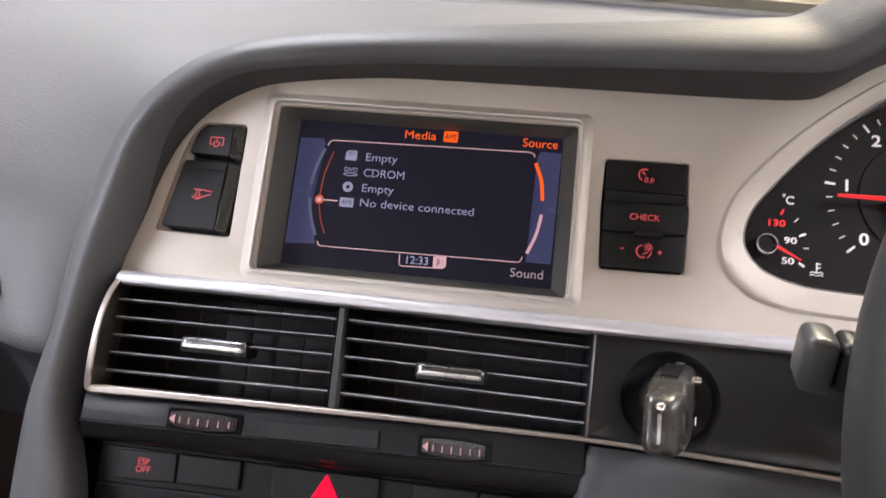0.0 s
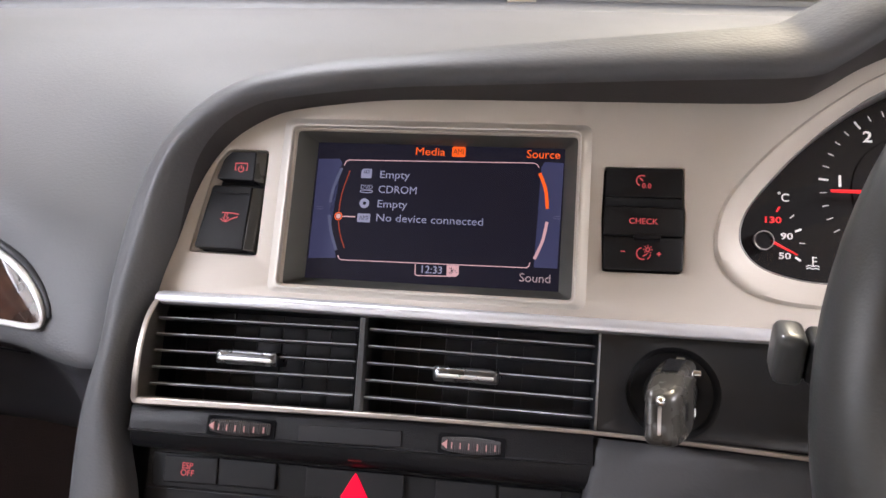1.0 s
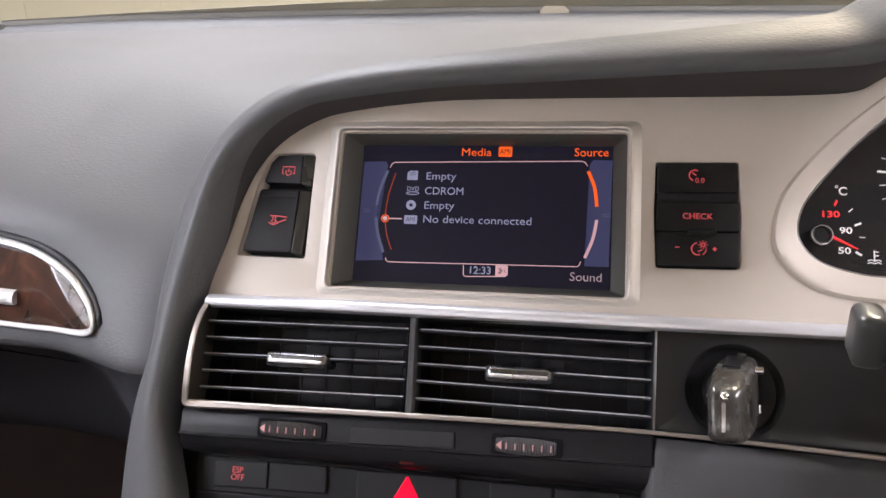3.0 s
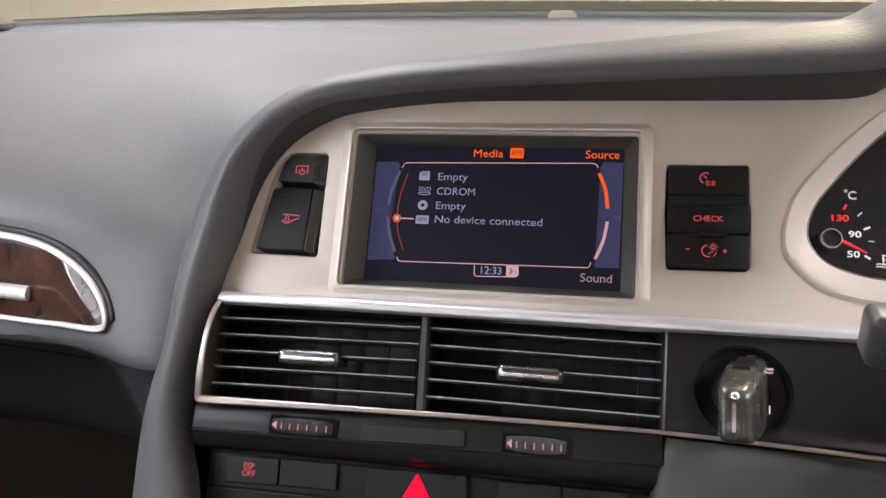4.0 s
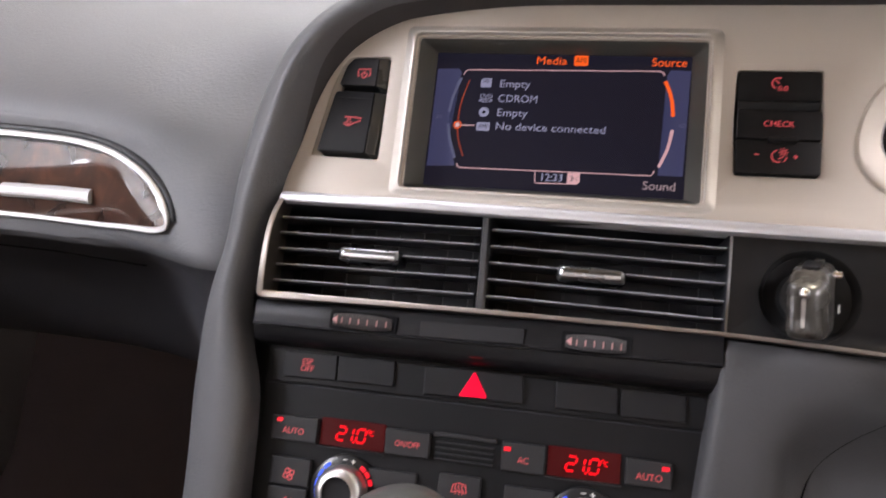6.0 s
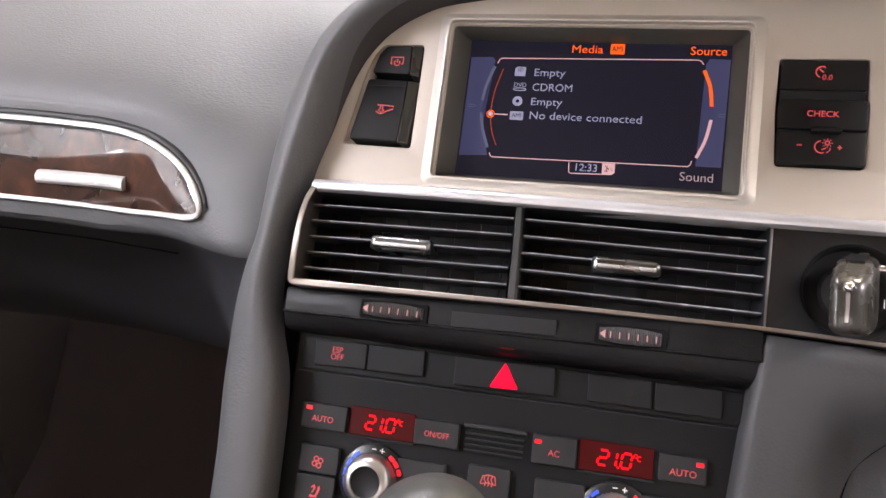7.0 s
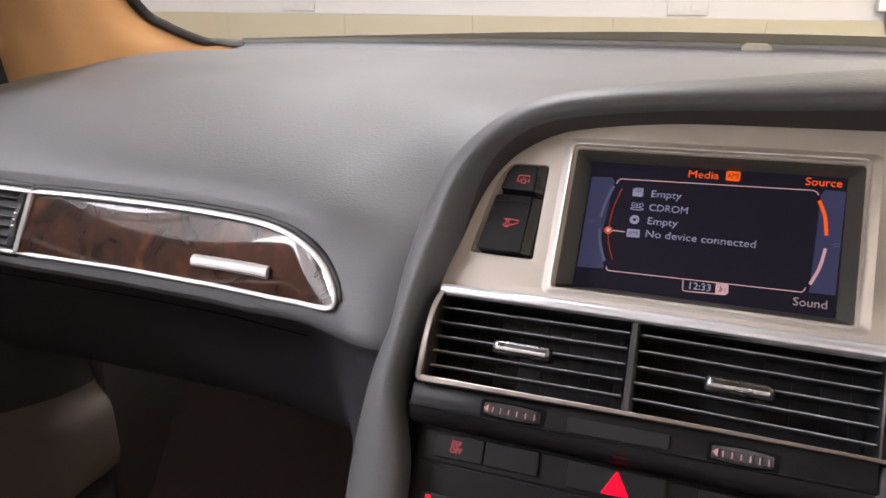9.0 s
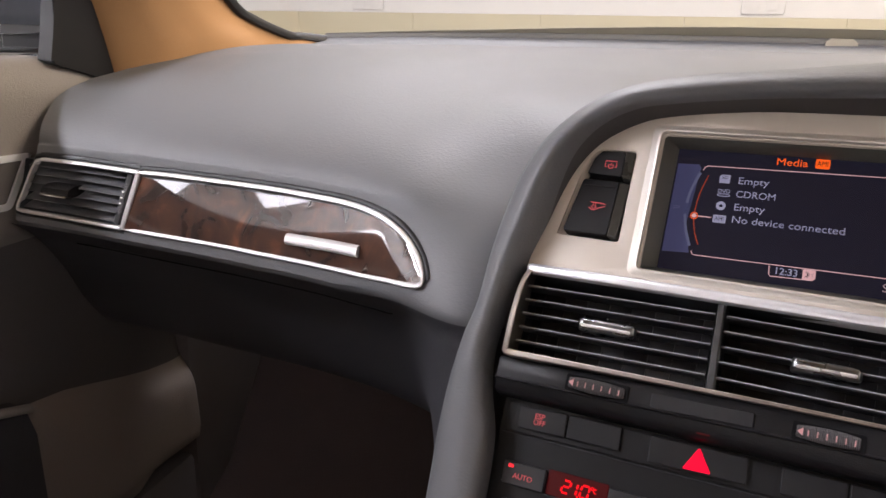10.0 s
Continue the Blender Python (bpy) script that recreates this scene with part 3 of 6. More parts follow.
def dash_section(x):
    yf = front_y(x)
    lean = smooth(-0.31, -0.215, x) * 0.62
    top = smooth(-0.36, -0.12, x)
    ends = smooth(-0.6, -0.86, x)
    bow = 0.10 * (1 - (x / 0.86) ** 2)
    rise = float(np.interp(x, [-0.45, -0.36, -0.32, -0.29, -0.265, -0.2], [0, 0.003, 0.007, 0.013, 0.016, 0.018]))
    low = 0.8705 + rise
    edge = yf - 0.013 + (low - 0.866) * 0.3288
    pts = [(0.5605 + 0.64 * bow, 1.0478), (0.5173 + 0.64 * bow, 1.0534), (0.458, 1.0531), (0.379, 1.0488), (0.2976, 1.0417), (max(0.2311, yf + 0.182), 1.030), (max(0.165, yf + 0.128), 1.011), (yf + 0.080, 0.992), (yf + 0.046, 0.9765), (yf + 0.027, 0.9635), (yf + 0.0180, 0.9524), (yf + 0.0127, 0.942), (edge, low), (edge - 0.0012, low - 0.006), (edge + 0.0022, low - 0.0135), (edge + 0.013, low - 0.021), (edge + 0.046, 0.822 + rise * 0.5), (yf + 0.07, 0.775), (yf + 0.105, 0.71), (yf + 0.15, 0.665), (yf + 0.24, 0.655)]
    flat = smooth(-0.275, -0.245, x)
    for k in (9, 10, 11):
        t = (pts[8][1] - pts[k][1]) / (pts[8][1] - pts[12][1])
        line = pts[8][0] + (pts[12][0] - pts[8][0]) * t**0.8
        pts[k] = (pts[k][0] + (line - pts[k][0]) * flat * 0.5, pts[k][1])
    out = []
    for k, (y, z) in enumerate(pts):
        if 7 <= k <= 18:
            y += lean * (z - 0.89) * (0.6 if k == 7 else 1)
        if k >= 5:
            over = smooth(*{7: (-0.172, -0.15), 8: (-0.192, -0.168)}.get(k, (-0.206, -0.182)), x)
            behind = -0.029 + (z - 0.984) * 0.625 - x * 0.08 + 0.055
            y = y + (max(behind, -0.2) - y) * over if k > 6 else y + ((0.14 if k == 5 else 0.075) - y) * top
            z += {5: 0.008, 6: 0.02}.get(k, 0) * top + {7: 0.01}.get(k, 0) * top
        if k < 5:
            z -= 0.018 * ends * (1 - 1.2 * smooth(0.27, 0.42, y))
        else:
            z += {5: -0.015, 6: 0.0, 7: 0.0075, 8: 0.001, 9: -0.003, 10: -0.006, 11: -0.0035}.get(k, 0.0) * ends
        out.append(Vector((x, y, z + cowl_lift(x) * smooth(0.24, 0.525, y))))
    return out


def dense(row, n=4):
    return [Vector(p) for p in curve_through([tuple(p) for p in row], n)]


# Stations of the padded hood round the centre panel: the inner edge, the crest and how far the crest stands out.
HOOD = [
    ((-0.157, -0.42), (-0.182, -0.42), 0.014),
    ((-0.160, -0.34), (-0.183, -0.34), 0.016),
    ((-0.162, -0.25), (-0.1838, -0.25), 0.016),
    ((-0.1655, -0.19), (-0.1875, -0.19), 0.016),
    ((-0.1750, -0.157), (-0.1922, -0.152), 0.017),
    ((-0.1800, -0.131), (-0.1930, -0.125), 0.018),
    ((-0.1782, -0.10), (-0.1895, -0.097), 0.019),
    ((-0.1705, -0.0613), (-0.1850, -0.057), 0.021),
    ((-0.1605, -0.0257), (-0.1775, -0.019), 0.023),
    ((-0.1545, -0.0014), (-0.171, 0.006), 0.025),
    ((-0.147, 0.019), (-0.162, 0.0275), 0.027),
    ((-0.136, 0.036), (-0.148, 0.046), 0.029),
    ((-0.1225, 0.048), (-0.131, 0.06), 0.031),
    ((-0.106, 0.0573), (-0.112, 0.0695), 0.033),
    ((-0.09, 0.062), (-0.093, 0.075), 0.034),
    ((-0.056, 0.067), (-0.057, 0.0805), 0.036),
    ((-0.016, 0.07), (-0.016, 0.084), 0.038),
    ((0.05, 0.0706), (0.05, 0.0878), 0.039),
    ((0.116, 0.0708), (0.116, 0.0905), 0.040),
    ((0.18, 0.0712), (0.178, 0.0935), 0.041),
    ((0.2115, 0.0732), (0.204, 0.0960), 0.042),
    ((0.2270, 0.0808), (0.219, 0.1035), 0.045),
    ((0.2560, 0.0986), (0.248, 0.121), 0.048),
    ((0.32, 0.124), (0.316, 0.147), 0.05),
    ((0.40, 0.126), (0.40, 0.150), 0.05),
    ((0.47, 0.09), (0.49, 0.10), 0.045),
    ((0.5, -0.05), (0.52, -0.05), 0.04),
]
OUTER = [(1.0, 0.98), (1.3, 0.88), (1.55, 0.72), (1.78, 0.46), (1.95, 0.1), (2.08, -0.4), (2.2, -1.0), (2.35, -1.9), (2.5, -2.8), (2.6, -6.0)]


def roll(k, n, u):
    """The hood's section: a flat underside, a tight lip and a soft back. The lip moves inward from the side to the top."""
    top = smooth(0.34, 0.6, k / n)
    side = [(0, -0.25), (0.10, 0.16), (0.26, 0.48), (0.40, 0.70), (0.50, 0.84), (0.62, 0.96), (0.74, 1.02), (0.87, 1.03)] + OUTER
    over = [(0, -0.25), (0.01, 0.22), (0.03, 0.43), (0.05, 0.50), (0.13, 0.60), (0.30, 0.665), (0.56, 0.69), (0.86, 0.665), (1.15, 0.60), (1.43, 0.50), (1.7, 0.42), (1.88, 0.24), (2.02, 0.0), (2.12, -0.4), (2.22, -1.0), (2.35, -1.9), (2.5, -2.8), (2.6, -6.0)]
    column = [(0, -0.25), (0.02, 0.34), (0.07, 0.64), (0.16, 0.82), (0.30, 0.93), (0.46, 0.99), (0.62, 1.02), (0.80, 1.03)] + OUTER
    low = 1 - smooth(0.2, 0.36, k / n)
    side = [(a[0] + (b[0] - a[0]) * low, a[1] + (b[1] - a[1]) * low) for a, b in zip(side, column)]
    deep = 0.34 * smooth(-0.05, 0.2, u)
    share = [0, 0.4, 0.85, 1, 0.97, 0.88, 0.75, 0.62, 0.5, 0.4, 0.3, 0.2, 0.1] + [0] * 5
    return [(a[0] + (b[0] - a[0]) * top, a[1] + (b[1] + deep * s - a[1]) * top) for a, b, s in zip(side, over, share)]


def hood():
    ins = curve_through([a for a, b, h in HOOD], 6)
    crs = curve_through([b for a, b, h in HOOD], 6)
    hts = [p[0] for p in curve_through([(h, 0) for a, b, h in HOOD], 6)]
    rings = []
    for k, ((iu, iv), (cu, cv), h) in enumerate(zip(ins, crs, hts)):
        rings.append([L(iu + (cu - iu) * f, iv + (cv - iv) * f, h * g) for f, g in roll(k, len(ins), cu)])
    return rings


def dashboard():
    dash = thing("dashboard", "grey soft-skinned car dashboard with a padded hood", "dashboard", m=CAR)
    xs = [-0.79, -0.785, -0.781, -0.775, -0.632] + [-0.76 + 0.02 * k for k in range(17)] + [-0.432 + 0.008 * k for k in range(40)] + [-0.1, -0.05, 0.0, 0.1, 0.2, 0.3, 0.4, 0.5, 0.6, 0.7, 0.86]
    xs = sorted(set(round(x, 4) for x in xs))
    rows = [dense(dash_section(x)) for x in xs]
    for turn in range(40):
        fresh = [[p.copy() for p in r] for r in rows]
        for i, x in enumerate(xs):
            low_w = 0.5 * smooth(-0.36, -0.26, x) * (1 - smooth(-0.15, -0.13, x))
            upper = 0.5 * smooth(-0.782, -0.77, x) * (1 - smooth(-0.15, -0.13, x))
            for j in range(16, 62) if upper > 0 else ():
                mean = (rows[i - 1][j] + rows[i + 1][j] + rows[i][j - 1] + rows[i][j + 1]) / 4
                w = max(low_w, upper * (1 - smooth(34, 42, j)))
                fresh[i][j].y += w * (mean.y - rows[i][j].y)
                fresh[i][j].z += w * (mean.z - rows[i][j].z)
        rows = fresh
    for r, x in zip(rows, xs):
        if x < -0.6:
            a, b = r[44].copy(), r[48].copy()
            for m, part_way in ((45, 0.075), (46, 0.5), (47, 0.945)):
                r[m] = a.lerp(b, part_way)
        for p in r:
            if p.z < 0.99 and p.y < 0.15:
                p.x = max(p.x, float(np.interp(p.z, [0.874, 0.934, 0.95, 0.99], [-0.786, -0.768, -0.770, -0.79])))
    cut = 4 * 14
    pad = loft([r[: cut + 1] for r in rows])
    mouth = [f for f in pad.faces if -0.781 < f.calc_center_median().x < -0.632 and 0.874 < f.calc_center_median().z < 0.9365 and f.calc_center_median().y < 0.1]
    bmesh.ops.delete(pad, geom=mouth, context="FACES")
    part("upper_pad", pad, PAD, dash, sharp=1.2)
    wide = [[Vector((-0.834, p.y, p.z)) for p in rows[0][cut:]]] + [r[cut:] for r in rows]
    part("lower_pad", loft(wide), PAD_LOW, dash, "lower dash with the glovebox, its shade put into the colour", sharp=1.2)
    gap = [[r[63] + Vector((0, 0.0010 * math.sin(a) - 0.0004, 0.0010 * math.cos(a))) for a in [2 * math.pi * k / 6 for k in range(6)]] for r, x in zip(rows, xs) if -0.76 < x < -0.31]
    part("glovebox_seam", loft(gap, closed=True, caps=True), HOLE, dash, "thin dark seam of the glovebox lid")
    rings = hood()

    def along(r, s):
        k = min(2, int(s))
        return r[k].lerp(r[k + 1], s - k)

    # the shade-coloured underside begins as a sliver at the side and widens towards the top
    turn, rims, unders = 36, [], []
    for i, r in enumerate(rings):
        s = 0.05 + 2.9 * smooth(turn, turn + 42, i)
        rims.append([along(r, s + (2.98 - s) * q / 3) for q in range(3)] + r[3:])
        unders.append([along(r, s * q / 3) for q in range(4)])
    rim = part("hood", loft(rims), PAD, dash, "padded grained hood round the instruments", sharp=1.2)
    under = part("hood_underside", loft(unders[turn:]), UNDER, dash, "hood underside with its shade put into the colour", sharp=1.2)
    rim.matrix_local = TURNED @ BARE_PANEL
    under.matrix_local = TURNED @ BARE_PANEL
    return dash


shell()
cabin_front()
dashboard()


# ---- centre panel ----
PANEL_LEFT = [(-0.1694, -0.0613), (-0.1665, -0.046), (-0.1605, -0.0257), (-0.1545, -0.0014), (-0.147, 0.019), (-0.136, 0.036), (-0.1225, 0.048), (-0.106, 0.0573), (-0.09, 0.062), (-0.056, 0.0672), (-0.016, 0.0702), (0.05, 0.0708), (0.116, 0.0710), (0.18, 0.0716)]
GAUGE_RIM = [(0.2555, 0.0892), (0.2370, 0.0770), (0.2190, 0.0632), (0.2010, 0.0470), (0.1845, 0.0292), (0.1722, 0.0115), (0.1667, -0.0085), (0.1683, -0.0229), (0.1777, -0.0353), (0.1929, -0.044), (0.2227, -0.0479), (0.30, -0.049), (0.36, -0.04), (0.395, -0.005), (0.395, 0.045), (0.37, 0.09), (0.33, 0.108), (0.29, 0.105)]
GAUGE_LENS = [(0.2584, 0.0816), (0.2427, 0.0705), (0.2269, 0.0570), (0.2111, 0.0412), (0.1953, 0.0222), (0.1858, 0.0085), (0.1821, -0.0050), (0.1846, -0.0156), (0.194, -0.0251), (0.211, -0.0307), (0.2322, -0.0328), (0.30, -0.034), (0.355, -0.027), (0.382, 0.0), (0.382, 0.045), (0.363, 0.082), (0.33, 0.099), (0.29, 0.0970)]
LEFT_HOLE = [(-0.1085, -0.0335), (-0.1495, -0.0325), (-0.1412, 0.0125), (-0.1375, 0.0245), (-0.1325, 0.0322), (-0.1078, 0.0335)]
LEFT_WELL = [(-0.1070, -0.0358), (-0.1548, -0.0350), (-0.1462, 0.0125), (-0.1420, 0.0262), (-0.1350, 0.0352), (-0.1068, 0.0352)]
SCREEN_HOLE = rect(-0.0915, -0.052, 0.0885, 0.0500, 0.004)
RIGHT_HOLE = rounded([(0.1043, -0.0327), (0.149, -0.0322), (0.1503, 0.001), (0.1493, 0.0308), (0.1035, 0.0302), (0.1028, 0.0)], 0.002)


def centre_panel():
    outer = curve_through(PANEL_LEFT, 5) + [(0.214, 0.0757), (0.236, 0.094), (0.27, 0.116), (0.32, 0.13), (0.42, 0.13), (0.46, 0.05), (0.46, -0.0613)]
    gauge = curve_through(GAUGE_RIM, 5, True)
    panel = thing("centre_panel", "satin silver centre panel around the display and dials", "dash panel")
    wide = rounded(LEFT_WELL, 0.004)
    part("fascia", plate(outer, [wide, SCREEN_HOLE, inset(RIGHT_HOLE, -0.0012), gauge], -0.012, 0.0, 0.0012), SILVER, panel)
    key_hole = rounded(LEFT_HOLE, 0.004)
    half = [((a[0] + b[0]) / 2, (a[1] + b[1]) / 2) for a, b in zip(wide, key_hole)]
    part("switch_dish", stack(bmesh.new(), [(inset(wide, -0.0014), -0.0009), (wide, -0.0012), (half, -0.0032), (key_hole, -0.0062), (key_hole, -0.0115)], False, False), SILVER, panel, "dished silver edge round the switches")
    part("switch_dish", stack(bmesh.new(), [(inset(RIGHT_HOLE, -0.0026), -0.0009), (inset(RIGHT_HOLE, -0.0010), -0.0014), (RIGHT_HOLE, -0.0034), (RIGHT_HOLE, -0.0115)], False, False), SILVER, panel, "narrow silver edge round the switches")
    ring = rect(-0.0985, -0.0563, 0.0953, 0.0557, 0.006, 6)
    inner = rect(-0.0915, -0.052, 0.0885, 0.0500, 0.004, 6)
    mid = [((a[0] + b[0]) / 2, (a[1] + b[1]) / 2) for a, b in zip(ring, inner)]
    part("display_frame", stack(bmesh.new(), [(inset(ring, -0.001), -0.0005), (inset(ring, 0.0002), 0.0003), (inset(ring, 0.0015), 0.0009), (mid, 0.0024), (inset(inner, -0.0018), 0.0034), (inset(inner, -0.0010), 0.0037), (inset(inner, -0.0003), 0.0034), (inner, 0.0024), (inner, -0.004)], False, False), EDGE, panel, "raised satin silver display surround")
    # the flared rim of the dials
    lens = curve_through(GAUGE_LENS, 5, True)
    between = lambda k: [(a[0] + (b[0] - a[0]) * k, a[1] + (b[1] - a[1]) * k) for a, b in zip(gauge, lens)]
    part("dial_rim", stack(bmesh.new(), [(inset(gauge, -0.0010), -0.0012), (inset(gauge, 0.0003), 0.0006), (between(0.12), 0.0014), (between(0.3), 0.0004), (between(0.6), -0.0028), (between(0.88), -0.0064), (lens, -0.008)], False, False), SILVER, panel, "flared satin silver rim round the dials")
    part("dial_ring", stack(bmesh.new(), [(inset(lens, -0.0003), -0.0088), (inset(lens, 0.0004), -0.0078), (inset(lens, 0.0011), -0.0088), (inset(lens, 0.0013), -0.03)], False, False), CHROME, panel, "thin chrome ring round the dials")
    return panel


centre_panel()


# ---- display ----
def display():
    d = thing("display", "colour display showing a media source menu", "display")
    hole = rect(-0.0915, -0.052, 0.0885, 0.0500, 0.004)
    base = rect(-0.0822, -0.0440, 0.0798, 0.0470, 0.0006)
    part("recess", stack(bmesh.new(), [(inset(hole, -0.0005), -0.0012), (inset(hole, 0.0012), -0.0030), (base, -0.0205)], False, False), BEZEL, d, "sloping black surround of the screen")
    part("screen", block(rect(-0.0832, -0.0452, 0.0808, 0.0482, 0.0006), -0.024, -0.0203, 0.0002), SCREEN, d, "dark glass screen")
    h = -0.0202
    bar = lambda name, path, w, mat, closed=False: part(name, ribbon(path, w, h, h + 0.0001, closed, edge=0.00002), mat, d)
    flat = lambda name, o, mat, z=0.0: part(name, stack(bmesh.new(), [(o, h + z), (o, h + z + 0.0001)]), mat, d)
    glyphs("Media", 0.0074, -0.0166, 0.0425, h, SCR_ORANGE, d, "title", squeeze=1.12)
    flat("source_badge", rect(0.0078, 0.0397, 0.0166, 0.0466, 0.0012), SCR_ORANGE)
    glyphs("AMI", 0.0052, 0.0122, 0.0431, h + 0.0002, SCR_DARK, d, "badge_lettering", "CENTER", squeeze=0.8)
    glyphs("Source", 0.0076, 0.0557, 0.0428, h, SCR_ORANGE, d, "softkey", squeeze=1.0)
    glyphs("Sound", 0.0076, 0.0553, -0.0367, h, SCR_GREY, d, "softkey", squeeze=1.03)
    flat("side_field", [(-0.0812, 0.0356), (-0.0668, 0.0361), (-0.0648, 0.0335), (-0.0685, 0.022), (-0.0703, 0.0095), (-0.0703, 0.0), (-0.0685, -0.012), (-0.0645, -0.0245), (-0.0628, -0.0302), (-0.0812, -0.0312)][::-1], SCR_BLUE, -0.0001)
    flat("side_field", [(0.0795, 0.0378), (0.0675, 0.0381), (0.0655, 0.0345), (0.0695, 0.022), (0.0712, 0.0095), (0.0712, 0.0), (0.0695, -0.012), (0.0655, -0.0245), (0.0640, -0.0297), (0.0785, -0.0297)], SCR_BLUE, -0.0001)
    for s in (-1, 1):
        bar("notch_mark", [(s * 0.079, 0.0032), (s * 0.0755, 0.0032), (s * 0.0745, 0.0024), (s * 0.0755, 0.0016), (s * 0.079, 0.0016)], 0.0004, SCR_SLATE)
    bar("menu_frame", [(-0.0632, 0.0318), (-0.0622, 0.0343), (-0.0605, 0.0354), (0.0605, 0.0372), (0.0628, 0.0364), (0.0641, 0.0343)], 0.0006, SCR_PINK)
    bar("menu_frame", [(-0.0615, -0.0285), (-0.0607, -0.0305), (-0.0592, -0.0313), (0.0598, -0.0302), (0.0611, -0.029), (0.0617, -0.0268)], 0.0006, SCR_PINK)
    bar("arc_mark", curve_through([(-0.0646, 0.0297), (-0.0688, 0.0168), (-0.0703, 0.0062)], 5), 0.0018, SCR_SLATE)
    bar("arc_mark", curve_through([(-0.0702, -0.0022), (-0.0676, -0.0136), (-0.0632, -0.0251)], 5), 0.0018, SCR_SLATE)
    bar("scroll_line", curve_through([(-0.059, 0.0282), (-0.0629, 0.0127), (-0.0637, -0.0027), (-0.0617, -0.0139), (-0.0578, -0.0235)], 5), 0.0006, SCR_DIM)
    bar("arc_mark", curve_through([(0.0647, 0.0307), (0.0689, 0.0202), (0.0706, 0.0079)], 5), 0.0021, SCR_ORANGE)
    bar("arc_mark", curve_through([(0.0708, -0.0006), (0.0686, -0.0129), (0.0641, -0.0246)], 5), 0.0019, SCR_PINK)
    bar("cursor_ring", circle(-0.0638, -0.0027, 0.0024, 20), 0.0006, SCR_ORANGE, True)
    flat("cursor_dot", circle(-0.0638, -0.0027, 0.0016, 16), SCR_PINK, 0.0001)
    bar("cursor_line", [(-0.0612, -0.0027), (-0.0526, -0.0027)], 0.0007, SCR_PINK)
    for body, v, w in (("Empty", 0.0261, 1.12), ("CDROM", 0.0161, 1.0), ("Empty", 0.0065, 1.12), ("No device connected", -0.0027, 1.14)):
        glyphs(body, 0.0071, -0.039, v, h, SCR_WHITE, d, "menu_entry", squeeze=w)
    flat("card_icon", rounded([(-0.0512, 0.0235), (-0.0442, 0.0235), (-0.0442, 0.0298), (-0.0497, 0.0298), (-0.0512, 0.0285)], 0.0005, 2), SCR_WHITE)
    glyphs("SD", 0.0034, -0.0477, 0.0277, h + 0.0002, SCR_DARK, d, "icon_lettering", "CENTER")
    glyphs("DVD", 0.0042, -0.0468, 0.0174, h, SCR_WHITE, d, "icon_lettering", "CENTER", squeeze=0.95)
    bar("disc_icon", arc(-0.0468, 0.0146, 0.0009, 0, 360, 16, 0.0042)[:-1], 0.0006, SCR_WHITE, True)
    bar("disc_icon", circle(-0.0473, 0.0066, 0.0022, 20), 0.0021, SCR_WHITE, True)
    flat("source_icon", rect(-0.0511, -0.0060, -0.0425, -0.0003, 0.0007), SCR_WHITE)
    glyphs("AMI", 0.0042, -0.0468, -0.0032, h + 0.0002, SCR_DARK, d, "icon_lettering", "CENTER", squeeze=0.85)
    bar("clock_frame", [(-0.0105, -0.0317), (-0.0101, -0.0380), (-0.0088, -0.0388), (0.0160, -0.0380), (0.0174, -0.0366), (0.0172, -0.0311)], 0.0006, SCR_PINK)
    flat("clock_field", [(0.0098, -0.0312), (0.0172, -0.0310), (0.0174, -0.0366), (0.0162, -0.0379), (0.0100, -0.0382)][::-1], SCR_PINK)
    glyphs("12:33", 0.0068, 0.0, -0.0349, h, SCR_WHITE, d, "clock", "CENTER", squeeze=0.98, bold=0.00006)
    bar("radio_icon", [(0.0116, -0.0327), (0.0141, -0.0352), (0.0129, -0.0366), (0.0129, -0.0325), (0.0141, -0.0338), (0.0116, -0.0364)], 0.0006, SCR_DARK)
    bar("radio_icon", [(0.0165, -0.0332), (0.0151, -0.0345), (0.0165, -0.0358)], 0.0006, SCR_DARK)
    return d


display()

# ---- switches beside the display ----
def shaped(outline, h0, top, edge=0.0007):
    """A key cap whose face follows top(u, v)."""
    bm = bmesh.new()
    rings = []
    for d, drop in ((0, None), (0, edge), (edge * 0.3, edge * 0.3), (edge, 0.0), (edge * 1.3, 0.0)):
        o = inset(outline, d)
        rings.append([bm.verts.new(L(u, v, h0 if drop is None else top(u, v) - drop)) for u, v in o])
    for a, b in zip(rings, rings[1:]):
        for i in range(len(a)):
            j = (i + 1) % len(a)
            bm.faces.new((a[i], a[j], b[j], b[i]))
    ngon(bm, rings[0], True)
    ngon(bm, rings[-1])
    return bm


def mark(parent, path, w, h, mat=None, closed=False, name="symbol"):
    return part(name, ribbon(path, w, h, h + 0.0002, closed, edge=0.00004), mat or RED, parent)


